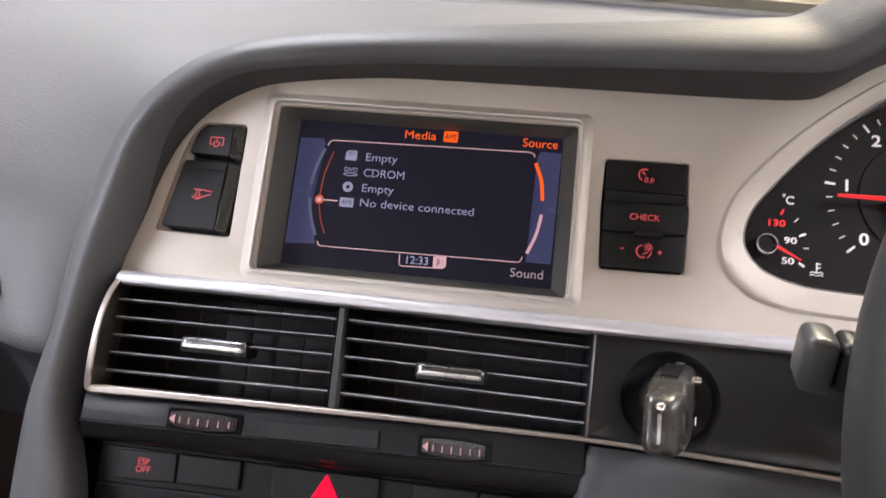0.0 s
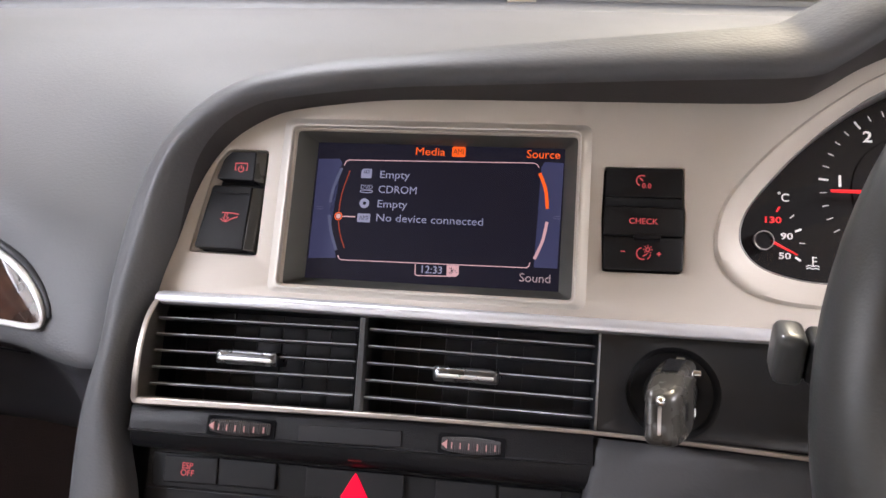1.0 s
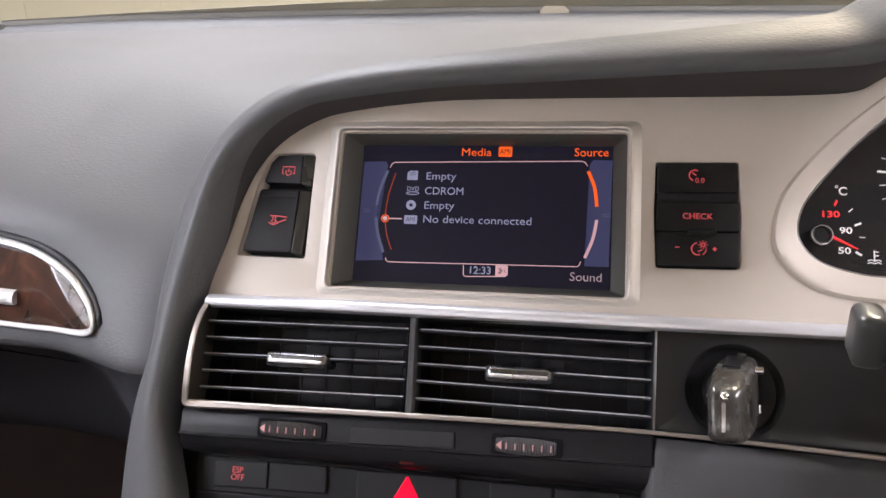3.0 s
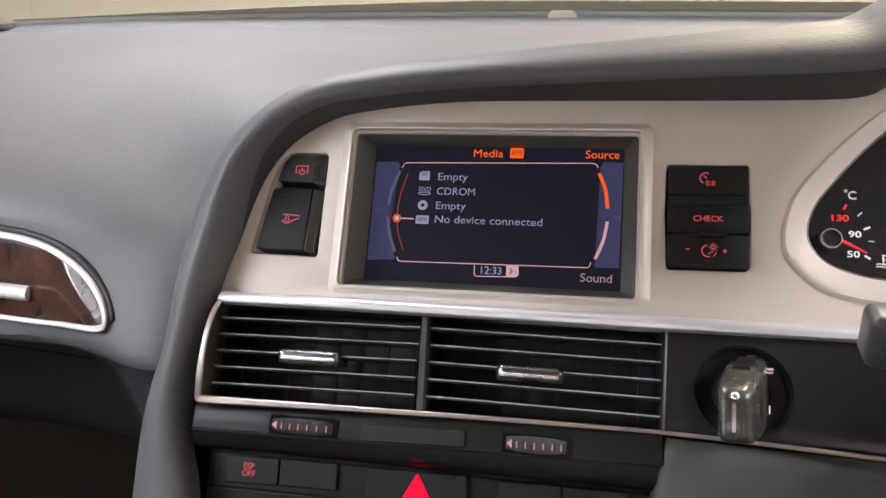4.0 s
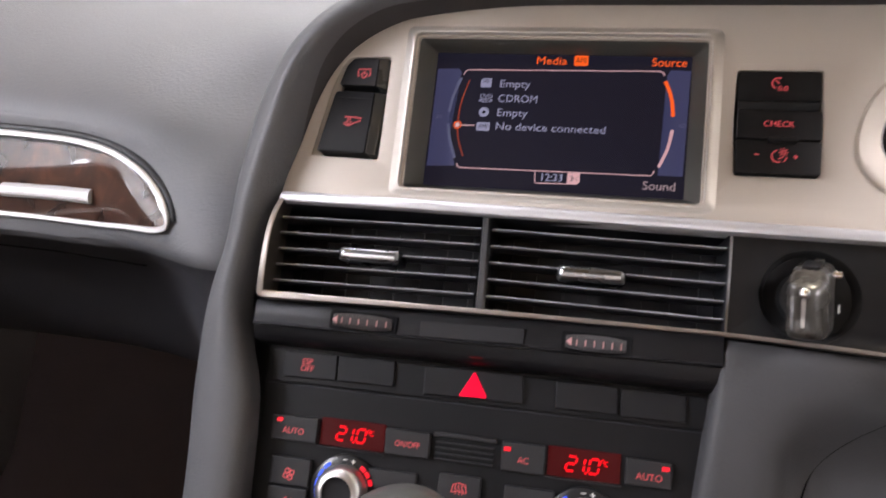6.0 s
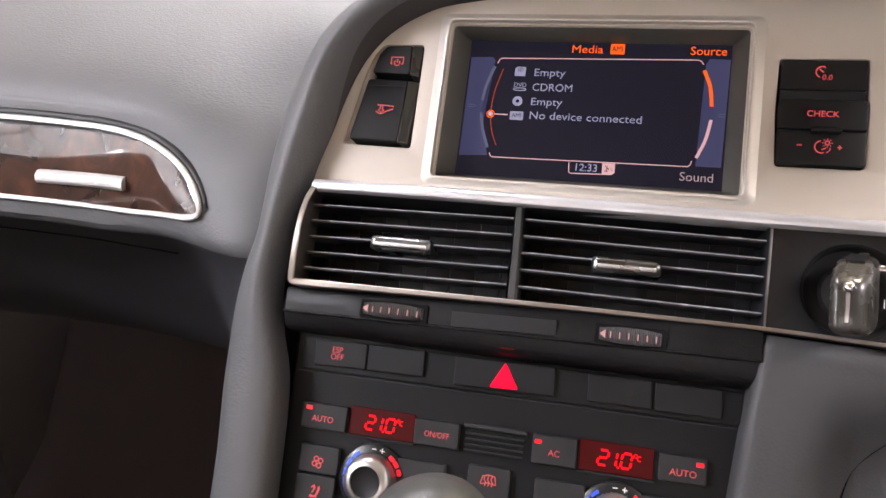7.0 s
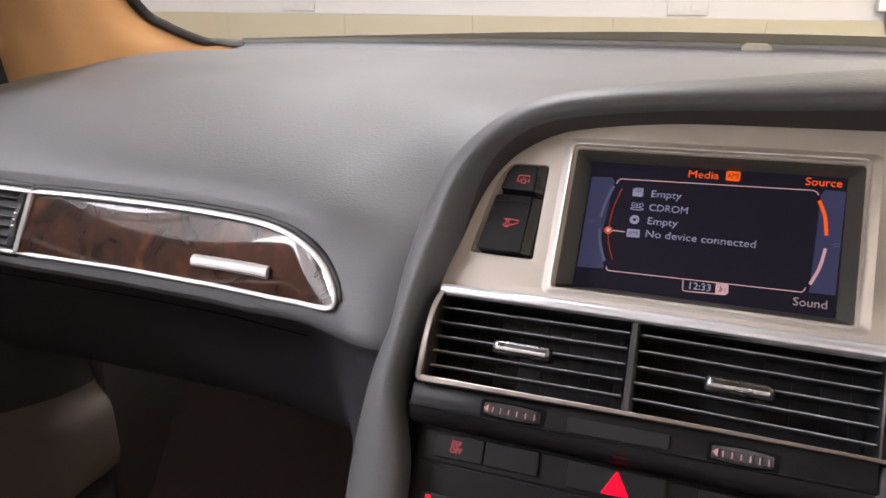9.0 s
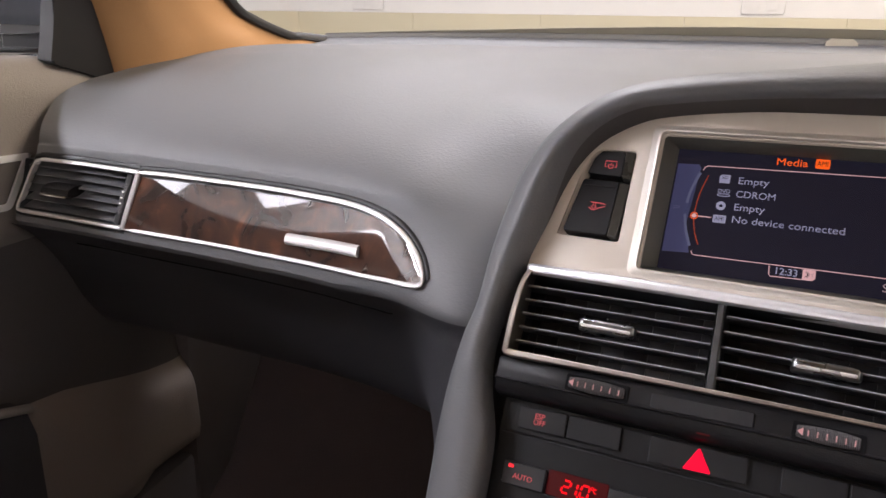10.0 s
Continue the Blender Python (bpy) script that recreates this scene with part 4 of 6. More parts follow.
def left_switches():
    solid("switch_well", block(rounded(inset(LEFT_HOLE, -0.002), 0.003), -0.0125, -0.0085), DEEP, "black well behind the display switches", "switch well")
    face = lambda u, v: 0.0032
    s = thing("display_switch", "black switch with a red lit screen symbol", "switch", "display switches")
    part("cap", shaped(rounded([(-0.1395, 0.0136), (-0.1145, 0.0128), (-0.1145, 0.0321), (-0.1315, 0.0316), (-0.136, 0.0265)], 0.0016), -0.008, face), BUTTON, s)
    part("cap_facet", shaped(rounded([(-0.1144, 0.0128), (-0.1086, 0.0118), (-0.1082, 0.0326), (-0.1144, 0.0321)], 0.0006), -0.008, lambda u, v: 0.0032 - (u + 0.1144) * 0.35), FACET, s)
    mark(s, [(-0.1205, 0.0195), (-0.1195, 0.0195), (-0.1195, 0.0240), (-0.1275, 0.0240), (-0.1275, 0.0195), (-0.1265, 0.0195)], 0.0007, 0.0033)
    mark(s, arc(-0.1235, 0.0202, 0.0018, 130, 410, 14), 0.0006, 0.0033)
    mark(s, [(-0.1235, 0.0205), (-0.1235, 0.0227)], 0.0006, 0.0033)
    s = thing("display_switch", "large black switch with a red lit fold-away screen symbol", "switch", "display switches")

    def slope(u, v):
        return 0.0042 - max(0.0, v - 0.0045) * 0.5 - max(0.0, -0.024 - v) * 0.12

    part("cap", shaped(rounded([(-0.1487, -0.0315), (-0.1163, -0.0318), (-0.1150, 0.0092), (-0.1414, 0.0096)], 0.002), -0.008, slope), BUTTON, s)
    part("cap_facet", shaped(rounded([(-0.1162, -0.0318), (-0.1100, -0.0324), (-0.1078, 0.0086), (-0.1149, 0.0092)], 0.0006), -0.008, lambda u, v: slope(u, v) - (u + 0.1162) * 0.3), FACET, s)
    part("cap_ridge", ribbon([(-0.1395, 0.0044), (-0.1158, 0.0040)], 0.0003, 0.0038, 0.0045), BUTTON, s)
    h = 0.0044
    mark(s, [(-0.1320, -0.0087), (-0.1255, -0.0089), (-0.1208, -0.0095)], 0.0006, h)
    mark(s, curve_through([(-0.1326, -0.0129), (-0.1292, -0.0145), (-0.1252, -0.0125), (-0.1212, -0.0111)], 4), 0.0006, h)
    mark(s, [(-0.1300, -0.0089), (-0.1300, -0.0118), (-0.1312, -0.0118), (-0.1292, -0.0138), (-0.1272, -0.0118), (-0.1284, -0.0118), (-0.1284, -0.0089)], 0.0005, h)


def right_switches():
    solid("switch_well", block(inset(RIGHT_HOLE, -0.002), -0.0125, -0.0085), DEEP, "black well behind the trip switches", "switch well")
    bulge = lambda u, v: 0.0030 - 6.0 * (u - 0.1265) ** 2
    s = thing("trip_switch", "black switch with a red lit gauge symbol", "switch", "trip switches")
    part("cap", shaped(rounded([(0.1042, 0.0122), (0.1488, 0.0124), (0.1488, 0.0303), (0.1043, 0.0297)], 0.0014), -0.008, bulge), BUTTON, s)
    part("cap_lip", shaped(rounded([(0.1043, 0.0066), (0.1490, 0.0066), (0.1487, 0.0121), (0.1043, 0.0119)], 0.0004), -0.008, lambda u, v: bulge(u, v) - (0.0125 - v) * 0.42), BUTTON, s)
    h = 0.0031
    mark(s, arc(0.1250, 0.0215, 0.0032, 60, 250, 14), 0.0006, h)
    mark(s, [(0.1236, 0.0232), (0.1256, 0.0214)], 0.0006, h)
    glyphs("0.0", 0.0042, 0.1250, 0.0184, h, RED, s, "symbol_lettering", squeeze=1.05)
    s = thing("trip_switch", "black switch lettered CHECK in red", "switch", "trip switches")
    swell = lambda u, v: 0.0042 - 6.0 * (u - 0.1268) ** 2
    part("cap", shaped(rounded([(0.1041, -0.0112), (0.1496, -0.0108), (0.1494, 0.0062), (0.1041, 0.0062)], 0.0012), -0.008, swell), BUTTON, s)
    glyphs("CHECK", 0.0048, 0.1262, -0.0032, 0.0043, RED, s, "symbol_lettering", "CENTER", squeeze=1.04)
    part("nub", block(rect(0.1212, -0.0136, 0.1362, -0.0106, 0.0008), 0.001, 0.0056, 0.0006), BUTTON, s)
    s = thing("trip_switch", "black switch with red lit dimmer symbols", "switch", "trip switches")
    part("cap", shaped(rounded([(0.1045, -0.0318), (0.1490, -0.0314), (0.1496, -0.0115), (0.1041, -0.0118)], 0.0014), -0.008, lambda u, v: swell(u, v) + (-0.0118 - v) * 0.08), BUTTON, s)
    h = 0.0052
    mark(s, [(0.1140, -0.0213), (0.1164, -0.0213)], 0.0006, h - 0.0008)
    mark(s, [(0.1342, -0.0219), (0.1366, -0.0219)], 0.0006, h - 0.0008)
    mark(s, [(0.1354, -0.0207), (0.1354, -0.0231)], 0.0006, h - 0.0008)
    mark(s, arc(0.1262, -0.0222, 0.0034, 100, 290, 12), 0.0006, h)
    mark(s, [(0.1262, -0.0238), (0.1285, -0.0226)], 0.0005, h)
    mark(s, circle(0.1290, -0.0198, 0.0011, 14), 0.0006, h, closed=True)
    for k in range(8):
        a = math.pi * k / 4
        mark(s, [(0.1290 + 0.0018 * math.cos(a), -0.0198 + 0.0018 * math.sin(a)), (0.1290 + 0.0026 * math.cos(a), -0.0198 + 0.0026 * math.sin(a))], 0.0004, h, name="ray")
    mark(s, arc(0.1270, -0.0222, 0.0036, -60, -5, 6), 0.0005, h)


left_switches()
right_switches()


# ---- air vents ----
def vent_surround():
    trim = thing("vent_surround", "satin chrome surround of the centre air vents", "vent trim")
    prof = [(-0.0600, -0.001), (-0.0601, 0.0060), (-0.0612, 0.0108), (-0.0630, 0.0132), (-0.0654, 0.0138), (-0.0675, 0.0128), (-0.0686, 0.0100), (-0.0688, -0.001)]
    rings = [[L(u, v + dv, h * k) for v, h in prof] for u, dv, k in ((-0.1652, -0.0006, 0.85), (-0.1632, -0.0001, 1), (-0.08, 0.0003, 1), (0.10, -0.0008, 1), (0.2, -0.0008, 1), (0.34, -0.0004, 1))]
    part("top_strip", loft(rings, closed=True, caps=True), STRIP, trim, "broad satin chrome strip")
    # the narrow strip runs down the end of the vents and on below them: u, v, width, height
    line = [(-0.1622, -0.0668, 0.0030, 0.0140), (-0.1635, -0.0705, 0.0034, 0.0155), (-0.1645, -0.076, 0.0037, 0.0175), (-0.1646, -0.085, 0.0037, 0.0208), (-0.1645, -0.095, 0.0038, 0.0228), (-0.1646, -0.105, 0.0040, 0.0232), (-0.1648, -0.115, 0.0041, 0.0225), (-0.1653, -0.1215, 0.0042, 0.0208), (-0.1655, -0.1250, 0.0044, 0.0198), (-0.1648, -0.1268, 0.0048, 0.0192), (-0.1620, -0.1274, 0.0046, 0.0186), (-0.150, -0.1272, 0.0045, 0.0182), (-0.10, -0.1262, 0.0036, 0.0170), (-0.0125, -0.1248, 0.0028, 0.0150), (0.06, -0.1243, 0.0024, 0.0132), (0.103, -0.1243, 0.0022, 0.0124), (0.1483, -0.1256, 0.0023, 0.0124), (0.2148, -0.1284, 0.0025, 0.0124), (0.34, -0.1335, 0.0026, 0.0124)]
    line = curve_through(line, 5)
    rings = []
    for i, (u, v, w, h) in enumerate(line):
        a, b = Vector(line[max(0, i - 1)][:2]), Vector(line[min(len(line) - 1, i + 1)][:2])
        d = (b - a).normalized()
        n, e = Vector((-d.y, d.x)), w * 0.2
        rings.append([L(u + n.x * o, v + n.y * o, z) for o, z in ((-w / 2, -0.001), (-w / 2, h - e), (-w / 2 + e, h), (w / 2 - e, h), (w / 2, h - e), (w / 2, -0.001))])
    part("lower_strip", loft(rings, closed=True, caps=True), STRIP_LOW, trim, "narrow polished strip below the vents")


def air_vent(u0, u1, tab, wheel, curved):
    v = thing("air_vent", "black slatted dashboard air vent with a chrome tab", "air vent", "centre air vents")
    left = (lambda y: -0.1666 - 0.0026 * (1 - ((y + 0.128) / 0.06) ** 2)) if curved else (lambda y: u0)
    wall = [(u1, -0.0690), (u1, -0.1285), (left(-0.1285), -0.1300), (left(-0.1), -0.10), (left(-0.069), -0.0690)]
    part("duct", stack(bmesh.new(), [(wall, -0.034), (wall, 0.010)], False, True), DEEP, v)
    for k in range(5):
        y = -0.0776 - 0.0100 * k
        ua = left(y) + 0.0008
        ends = ((ua, y + 0.0001), (u1 - 0.0008, y + 0.0015 + 0.0002 * k)) if curved else ((ua, y + 0.0015 + 0.00015 * k), (u1 - 0.0008, y + 0.0002 + 0.0002 * k))
        prof = [(0.0081, 0.0), (0.0078, 0.0006), (0.0068, 0.0009), (-0.012, 0.0010), (-0.013, 0.0), (-0.012, -0.0006), (0.0068, -0.0008), (0.0078, -0.0006)]
        rings = [[L(u, yy + z, h) for h, z in prof] for u, yy in ends]
        slat = part("slat", loft(rings, closed=True, caps=True), DARK_SLAT, v)
        # Pale nose strip stands in for the highlight along the slat's front.
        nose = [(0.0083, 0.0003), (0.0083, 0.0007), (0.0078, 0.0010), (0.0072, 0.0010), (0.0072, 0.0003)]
        part("edge", loft([[L(u, yy + z, h) for h, z in nose] for u, yy in ends], closed=True, caps=True), SLAT, slat, "pale front edge standing in for the slat's highlight")
    n = 8
    for k in range(n):
        u = left(-0.1) + 0.010 + (u1 - left(-0.1) - 0.02) * k / (n - 1)
        part("vane", box(bmesh.new(), (u - 0.0004, 0.021, -0.128), (u + 0.0004, 0.0235, -0.070)), VANE, v)
    a, b, y = tab
    lozenge = [rounded([(a - 0.0016 + e, y - 0.0046 + e * 0.8), (b + 0.0016 - e, y - 0.0043 + e * 0.8), (b + 0.0014 - e, y + 0.0040 - e * 0.8), (a - 0.0014 + e, y + 0.0042 - e * 0.8)], 0.0026, 6) for e in (0.0, 0.0, 0.0006, 0.0018, 0.0036)]
    grip = part("tab", stack(bmesh.new(), list(zip(lozenge, (-0.004, 0.0112, 0.0132, 0.0144, 0.0150)))), GUNMETAL, v, "dark chrome tab", sharp=1.2)
    part("tab_cap", stack(bmesh.new(), [(rect(a + 0.0012, y - 0.0024, b - 0.0012, y - 0.0002, 0.0009), 0.0135), (rect(a + 0.0012, y - 0.0024, b - 0.0012, y - 0.0002, 0.0009), 0.0152), (rect(a + 0.0018, y - 0.0018, b - 0.0018, y - 0.0008, 0.0004), 0.0158)]), EDGE_CHROME, grip, "bright cap of the tab")
    # the thumbwheel under it
    a, b, y = wheel
    t = thing("vent_thumbwheel", "ribbed black vent thumbwheel with pale marks", "thumbwheel", "vent thumbwheels")
    # Raised black block stands in for the shaded recess round the wheel.
    part("slot", block(rect(a - 0.0022, y - 0.0058, b + 0.0028, y + 0.0056, 0.0016), 0.008, 0.0128, 0.0004), HOLE, t)
    rings = []
    m = 60
    for k in range(m + 1):
        f = k / m
        u = a + (b - a) * f
        arch = 0.0138 + 0.0044 * math.sin(math.pi * f) ** 0.7 - (0.0006 if k % 2 else 0.0)
        half = 0.0044 * (0.55 + 0.45 * math.sin(math.pi * min(max(f, 0.06), 0.94)) ** 0.35)
        rings.append([L(u, y - half, 0.010), L(u, y - half, arch - 0.0012), L(u, y - half * 0.6, arch - 0.0002), L(u, y, arch), L(u, y + half * 0.6, arch - 0.0002), L(u, y + half, arch - 0.0012), L(u, y + half, 0.010)])
    part("wheel", loft(rings, closed=True, caps=True), THUMB, t, "dark grey ribbed wheel", sharp=0.2)
    for k in range(6):
        f = 0.19 + 0.145 * k
        u = a + (b - a) * f
        h = 0.0138 + 0.0044 * math.sin(math.pi * f) ** 0.7
        part("mark", box(bmesh.new(), (u - 0.00032, -h - 0.0002, y - 0.0020), (u + 0.00032, -h + 0.0015, y + 0.0014)), PINK, t)
    u = a + (b - a) * 0.07
    part("arrow", stack(bmesh.new(), [([(u - 0.0018, y), (u + 0.0012, y - 0.0024), (u + 0.0012, y + 0.0024)], 0.011), ([(u - 0.0018, y), (u + 0.0012, y - 0.0024), (u + 0.0012, y + 0.0024)], 0.0164)]), PINK, t)
    return v


vent_surround()
air_vent(-0.166, -0.0352, (-0.1192, -0.0835, -0.0976), (-0.1185, -0.0815, -0.1380), True)
air_vent(-0.0298, 0.1022, (0.0125, 0.0473, -0.0982), (0.0190, 0.0520, -0.1366), False)
solid("vent_divider", loft([[L(-0.0326 + (-0.0705 - y) * 0.025 + w * s, y, h) for w, h in ((-0.0027, -0.004), (-0.0027, 0.0095), (-0.0018, 0.0112), (0.0012, 0.0112), (0.0026, 0.0095), (0.0026, -0.004))] for y, s in ((-0.0695, 0.85), (-0.09, 0.95), (-0.11, 1.0), (-0.1265, 1.08))], closed=True, caps=True), DIVIDER, "dark upright bar between the two air vents", "vent divider")


# ---- lower fascia and buttons ----
def lower_fascia():
    prof = [(-0.1300, 0.002), (-0.1303, 0.0098), (-0.1320, 0.0114), (-0.1400, 0.0118), (-0.1440, 0.0121), (-0.1446, 0.0129), (-0.1453, 0.0129), (-0.1460, 0.0104), (-0.1500, 0.0090), (-0.1532, 0.0066), (-0.1550, 0.0030), (-0.1562, -0.0030), (-0.1572, -0.012), (-0.1300, -0.012)]
    lift = lambda u: (u + 0.17) * 0.0235
    rings = []
    for u in (-0.1710, -0.1697, -0.12, -0.06, 0.0, 0.06, 0.1022):
        rings.append([L(u, v + lift(u) * (1 if k < 2 else (0.6 if k < 8 else 0.0)), h if u > -0.1705 else h - 0.0015) for k, (v, h) in enumerate(prof)])
    f = thing("lower_fascia", "black plastic fascia below the air vents", "fascia")
    part("body", loft(rings, closed=True, caps=True), BLACK, f)
    part("blank_cover", block(rounded([(-0.0642, -0.1426), (-0.0040, -0.1408), (-0.0043, -0.1320), (-0.0646, -0.1335)], 0.0008), 0.010, 0.0130, 0.0003), SLATE_BLANK, f, "plain dark grey blanking cover")
    part("lamp_slit", block(rect(-0.0350, -0.1518, -0.0270, -0.1504, 0.0004), 0.004, 0.0086, 0.0003), LCD, f, "dim red indicator slit")


def control_plate():
    p = thing("control_plate", "black console plate carrying the switches", "console plate")
    part("plate", stack(bmesh.new(), [(rounded([(-0.1635, -0.42), (0.098, -0.42), (0.1042, -0.1545), (-0.1660, -0.1565)], 0.002), -0.03), (rounded([(-0.1635, -0.42), (0.098, -0.42), (0.1042, -0.1545), (-0.1660, -0.1565)], 0.002), -0.0090)]), PLATE, p)
    part("row_plate", block(rounded([(-0.1612, -0.1790), (0.0975, -0.1768), (0.0980, -0.1585), (-0.1628, -0.1588)], 0.003), -0.012, -0.0066, 0.0008), PLATE, p)
    part("row_joint", ribbon([(-0.1640, -0.1803), (0.099, -0.1782)], 0.0007, -0.0095, -0.0084), DEEP, p)


def push_button(name, o, label, category="button", group="console buttons", top=-0.0042, low=-0.012, edge=0.0007, mat=None):
    b = thing(name, label, category, group)
    part("cap", block(rounded(o, 0.0012), low, top, edge), mat or (CAP if group == "climate buttons" else BUTTON), b)
    return b


def button_row():
    y0, y1 = -0.1752, -0.1594
    b = push_button("stability_button", [(-0.1525, y0 - 0.0005), (-0.1182, y0 + 0.0006), (-0.1190, y1 + 0.0003), (-0.1533, y1 - 0.0010)], "black button lettered ESP OFF in red")
    glyphs("ESP", 0.0053, -0.1378, -0.1652, -0.0041, RED, b, "symbol_lettering", "CENTER", squeeze=0.92)
    glyphs("OFF", 0.0053, -0.1374, -0.1694, -0.0041, RED, b, "symbol_lettering", "CENTER", squeeze=0.95)
    for a, c in ((-0.1172, -0.0812), (0.0155, 0.0505), (0.0520, 0.0875)):
        push_button("blank_button", [(a, y0 + 0.0006), (c, y0 + 0.0012), (c - 0.0006, y1 + 0.0008), (a - 0.0006, y1 + 0.0003)], "plain black unlettered console button")
    z = push_button("hazard_switch", [(-0.0622, y0 - 0.0006), (-0.0030, y0 + 0.0006), (-0.0038, y1 + 0.0012), (-0.0630, y1 + 0.0004)], "black hazard switch with a glowing red triangle", "hazard switch", "", top=-0.0036)
    part("triangle", block(rounded([(-0.0410, -0.1744), (-0.0236, -0.1738), (-0.0326, -0.1590)], 0.0016), -0.006, -0.0030, 0.0004), HAZARD, z, "glowing red triangle")


SEG = {"2": "abged", "1": "bc", "0": "abcdef"}


def digit(d, ch, u, v, h, w=0.0050, t=0.0088):
    k = t / 2
    lines = {"a": ((0, k), (w, k)), "g": ((0, 0), (w, 0)), "d": ((0, -k), (w, -k)), "f": ((0, k), (0, 0)), "b": ((w, k), (w, 0)), "e": ((0, 0), (0, -k)), "c": ((w, 0), (w, -k))}
    bm = bmesh.new()
    for s in SEG[ch]:
        (a, b), (c, e) = lines[s]
        q = Vector((c - a, e - b)).normalized() * 0.0006
        lean = lambda x, y: Vector((u + x + y * 0.12, v + y))
        p0, p1 = lean(a, b) + q, lean(c, e) - q
        ribbon([tuple(p0), tuple(p1)], 0.0013, h, h + 0.0002, bm=bm, edge=0.00004)
    return part("digit", bm, LCD_DIGIT, d)


def climate():
    top = -0.0050
    s = lambda u: (u + 0.15) * 0.010
    q = lambda a, b, y0, y1: [(a, y0 + s(a)), (b, y0 + s(b)), (b - 0.0003, y1 + s(b)), (a - 0.0004, y1 + s(a))]
    led = lambda b, u, v: part("lamp", block(rect(u - 0.0020, v - 0.0011, u + 0.0020, v + 0.0013, 0.0005), -0.010, top + 0.0004, 0.0002), LED, b, "small red indicator lamp")
    b = push_button("climate_button", q(-0.1556, -0.1256, -0.2140, -0.1988), "black climate button lettered AUTO", top=top, group="climate buttons")
    glyphs("AUTO", 0.0052, -0.1412, -0.2078, top + 0.0001, RED, b, "symbol_lettering", "CENTER", squeeze=0.98)
    led(b, -0.1508, -0.2018)
    b = push_button("climate_button", q(-0.0826, -0.0552, -0.2138, -0.1990), "black climate button lettered ON/OFF", top=top, group="climate buttons")
    glyphs("ON/OFF", 0.0048, -0.0687, -0.2064, top + 0.0001, RED, b, "symbol_lettering", "CENTER", squeeze=0.88)
    b = push_button("climate_button", q(-0.0122, 0.0128, -0.2142, -0.1980), "black climate button lettered AC", top=top, group="climate buttons")
    glyphs("AC", 0.0050, 0.0002, -0.2062, top + 0.0001, RED, b, "symbol_lettering", "CENTER", squeeze=0.98)
    led(b, -0.0093, -0.2008)
    b = push_button("climate_button", q(0.0572, 0.0820, -0.2128, -0.1985), "black climate button lettered AUTO", top=top, group="climate buttons")
    glyphs("AUTO", 0.0052, 0.0698, -0.2056, top + 0.0001, RED, b, "symbol_lettering", "CENTER", squeeze=0.98)
    led(b, 0.0782, -0.2000)
    for a, c in ((-0.1242, -0.0834), (0.0141, 0.0545)):
        d = thing("temperature_display", "red lit temperature display reading 21.0", "temperature display", "temperature displays")
        part("window", block(rounded(q(a, c, -0.2138, -0.1975), 0.0006), -0.012, -0.0078, 0.0003), LCD, d)
        part("ledge", ribbon([(a - 0.001, -0.2148 + s(a)), (c + 0.001, -0.2148 + s(c))], 0.0010, -0.0095, -0.0058), CAP, d)
        v = -0.2060 + s(a + 0.02)
        for ch, du in (("2", 0.0105), ("1", 0.0152), ("0", 0.0232)):
            digit(d, ch, a + du, v, -0.0077, 0.0052, 0.0080)
        part("point", block(circle(a + 0.0215, v - 0.0042, 0.0007, 10), -0.0078, -0.0075, 0.0001), LCD_DIGIT, d)
        part("degree_mark", ribbon(circle(a + 0.0305, v + 0.0034, 0.0009, 12), 0.0005, -0.0077, -0.0075, True, edge=0.00004), LCD_DIGIT, d)
        part("unit", ribbon(arc(a + 0.0328, v + 0.0022, 0.0013, 60, 300, 10), 0.0006, -0.0077, -0.0075, edge=0.00004), LCD_DIGIT, d)
    g = thing("sensor_grille", "small black slotted grille between climate buttons", "grille")
    part("frame", block(rounded(q(-0.0532, -0.0162, -0.2140, -0.1972), 0.001), -0.012, -0.0102, 0.0003), HOLE, g)
    part("lid", block(q(-0.0530, -0.0160, -0.2002, -0.1976), -0.0105, -0.0062, 0.0006), CAP, g)
    for k in range(4):
        y = -0.2036 - 0.0032 * k
        part("slat", ribbon([(-0.0520, y + s(-0.05)), (-0.0176, y + s(-0.017))], 0.0010, -0.0108, -0.0066), CAP, g)
    b = push_button("fan_button", q(-0.1525, -0.1272, -0.2400, -0.2236), "black button with a red fan symbol", top=top, group="climate buttons")
    for turn in range(4):
        a = math.pi / 2 * turn + 0.5
        cu, cv = -0.1403 + 0.0022 * math.cos(a), -0.2333 + 0.0022 * math.sin(a)
        mark(b, circle(cu, cv, 0.0014, 12), 0.0007, top + 0.0001, closed=True)
    b = push_button("seat_heater_button", q(-0.1525, -0.1272, -0.2600, -0.2412), "black button with a red seat heating symbol", top=top, group="climate buttons")
    y = -0.2503
    mark(b, [(-0.1425, y - 0.003), (-0.1385, y - 0.003), (-0.1368, y + 0.002), (-0.1374, y + 0.003)], 0.0015, top + 0.0001)
    mark(b, curve_through([(-0.1412, y - 0.001), (-0.1400, y + 0.001), (-0.1407, y + 0.003)], 4), 0.0008, top + 0.0001)
    mark(b, [(-0.1420, y + 0.0018), (-0.1402, y + 0.0036), (-0.1392, y + 0.0016)], 0.0007, top + 0.0001)
    push_button("blank_button", q(-0.0898, -0.0606, -0.2420, -0.2232), "plain black climate button", top=top, group="climate buttons")
    b = push_button("demist_button", q(-0.0472, -0.0226, -0.2450, -0.2205), "black button with a red window demist symbol", top=top, group="climate buttons")
    mark(b, [(-0.0395, -0.2290), (-0.0385, -0.2245), (-0.0350, -0.2236), (-0.0315, -0.2243), (-0.0305, -0.2288), (-0.0350, -0.2280)], 0.0007, top + 0.0001, closed=True)
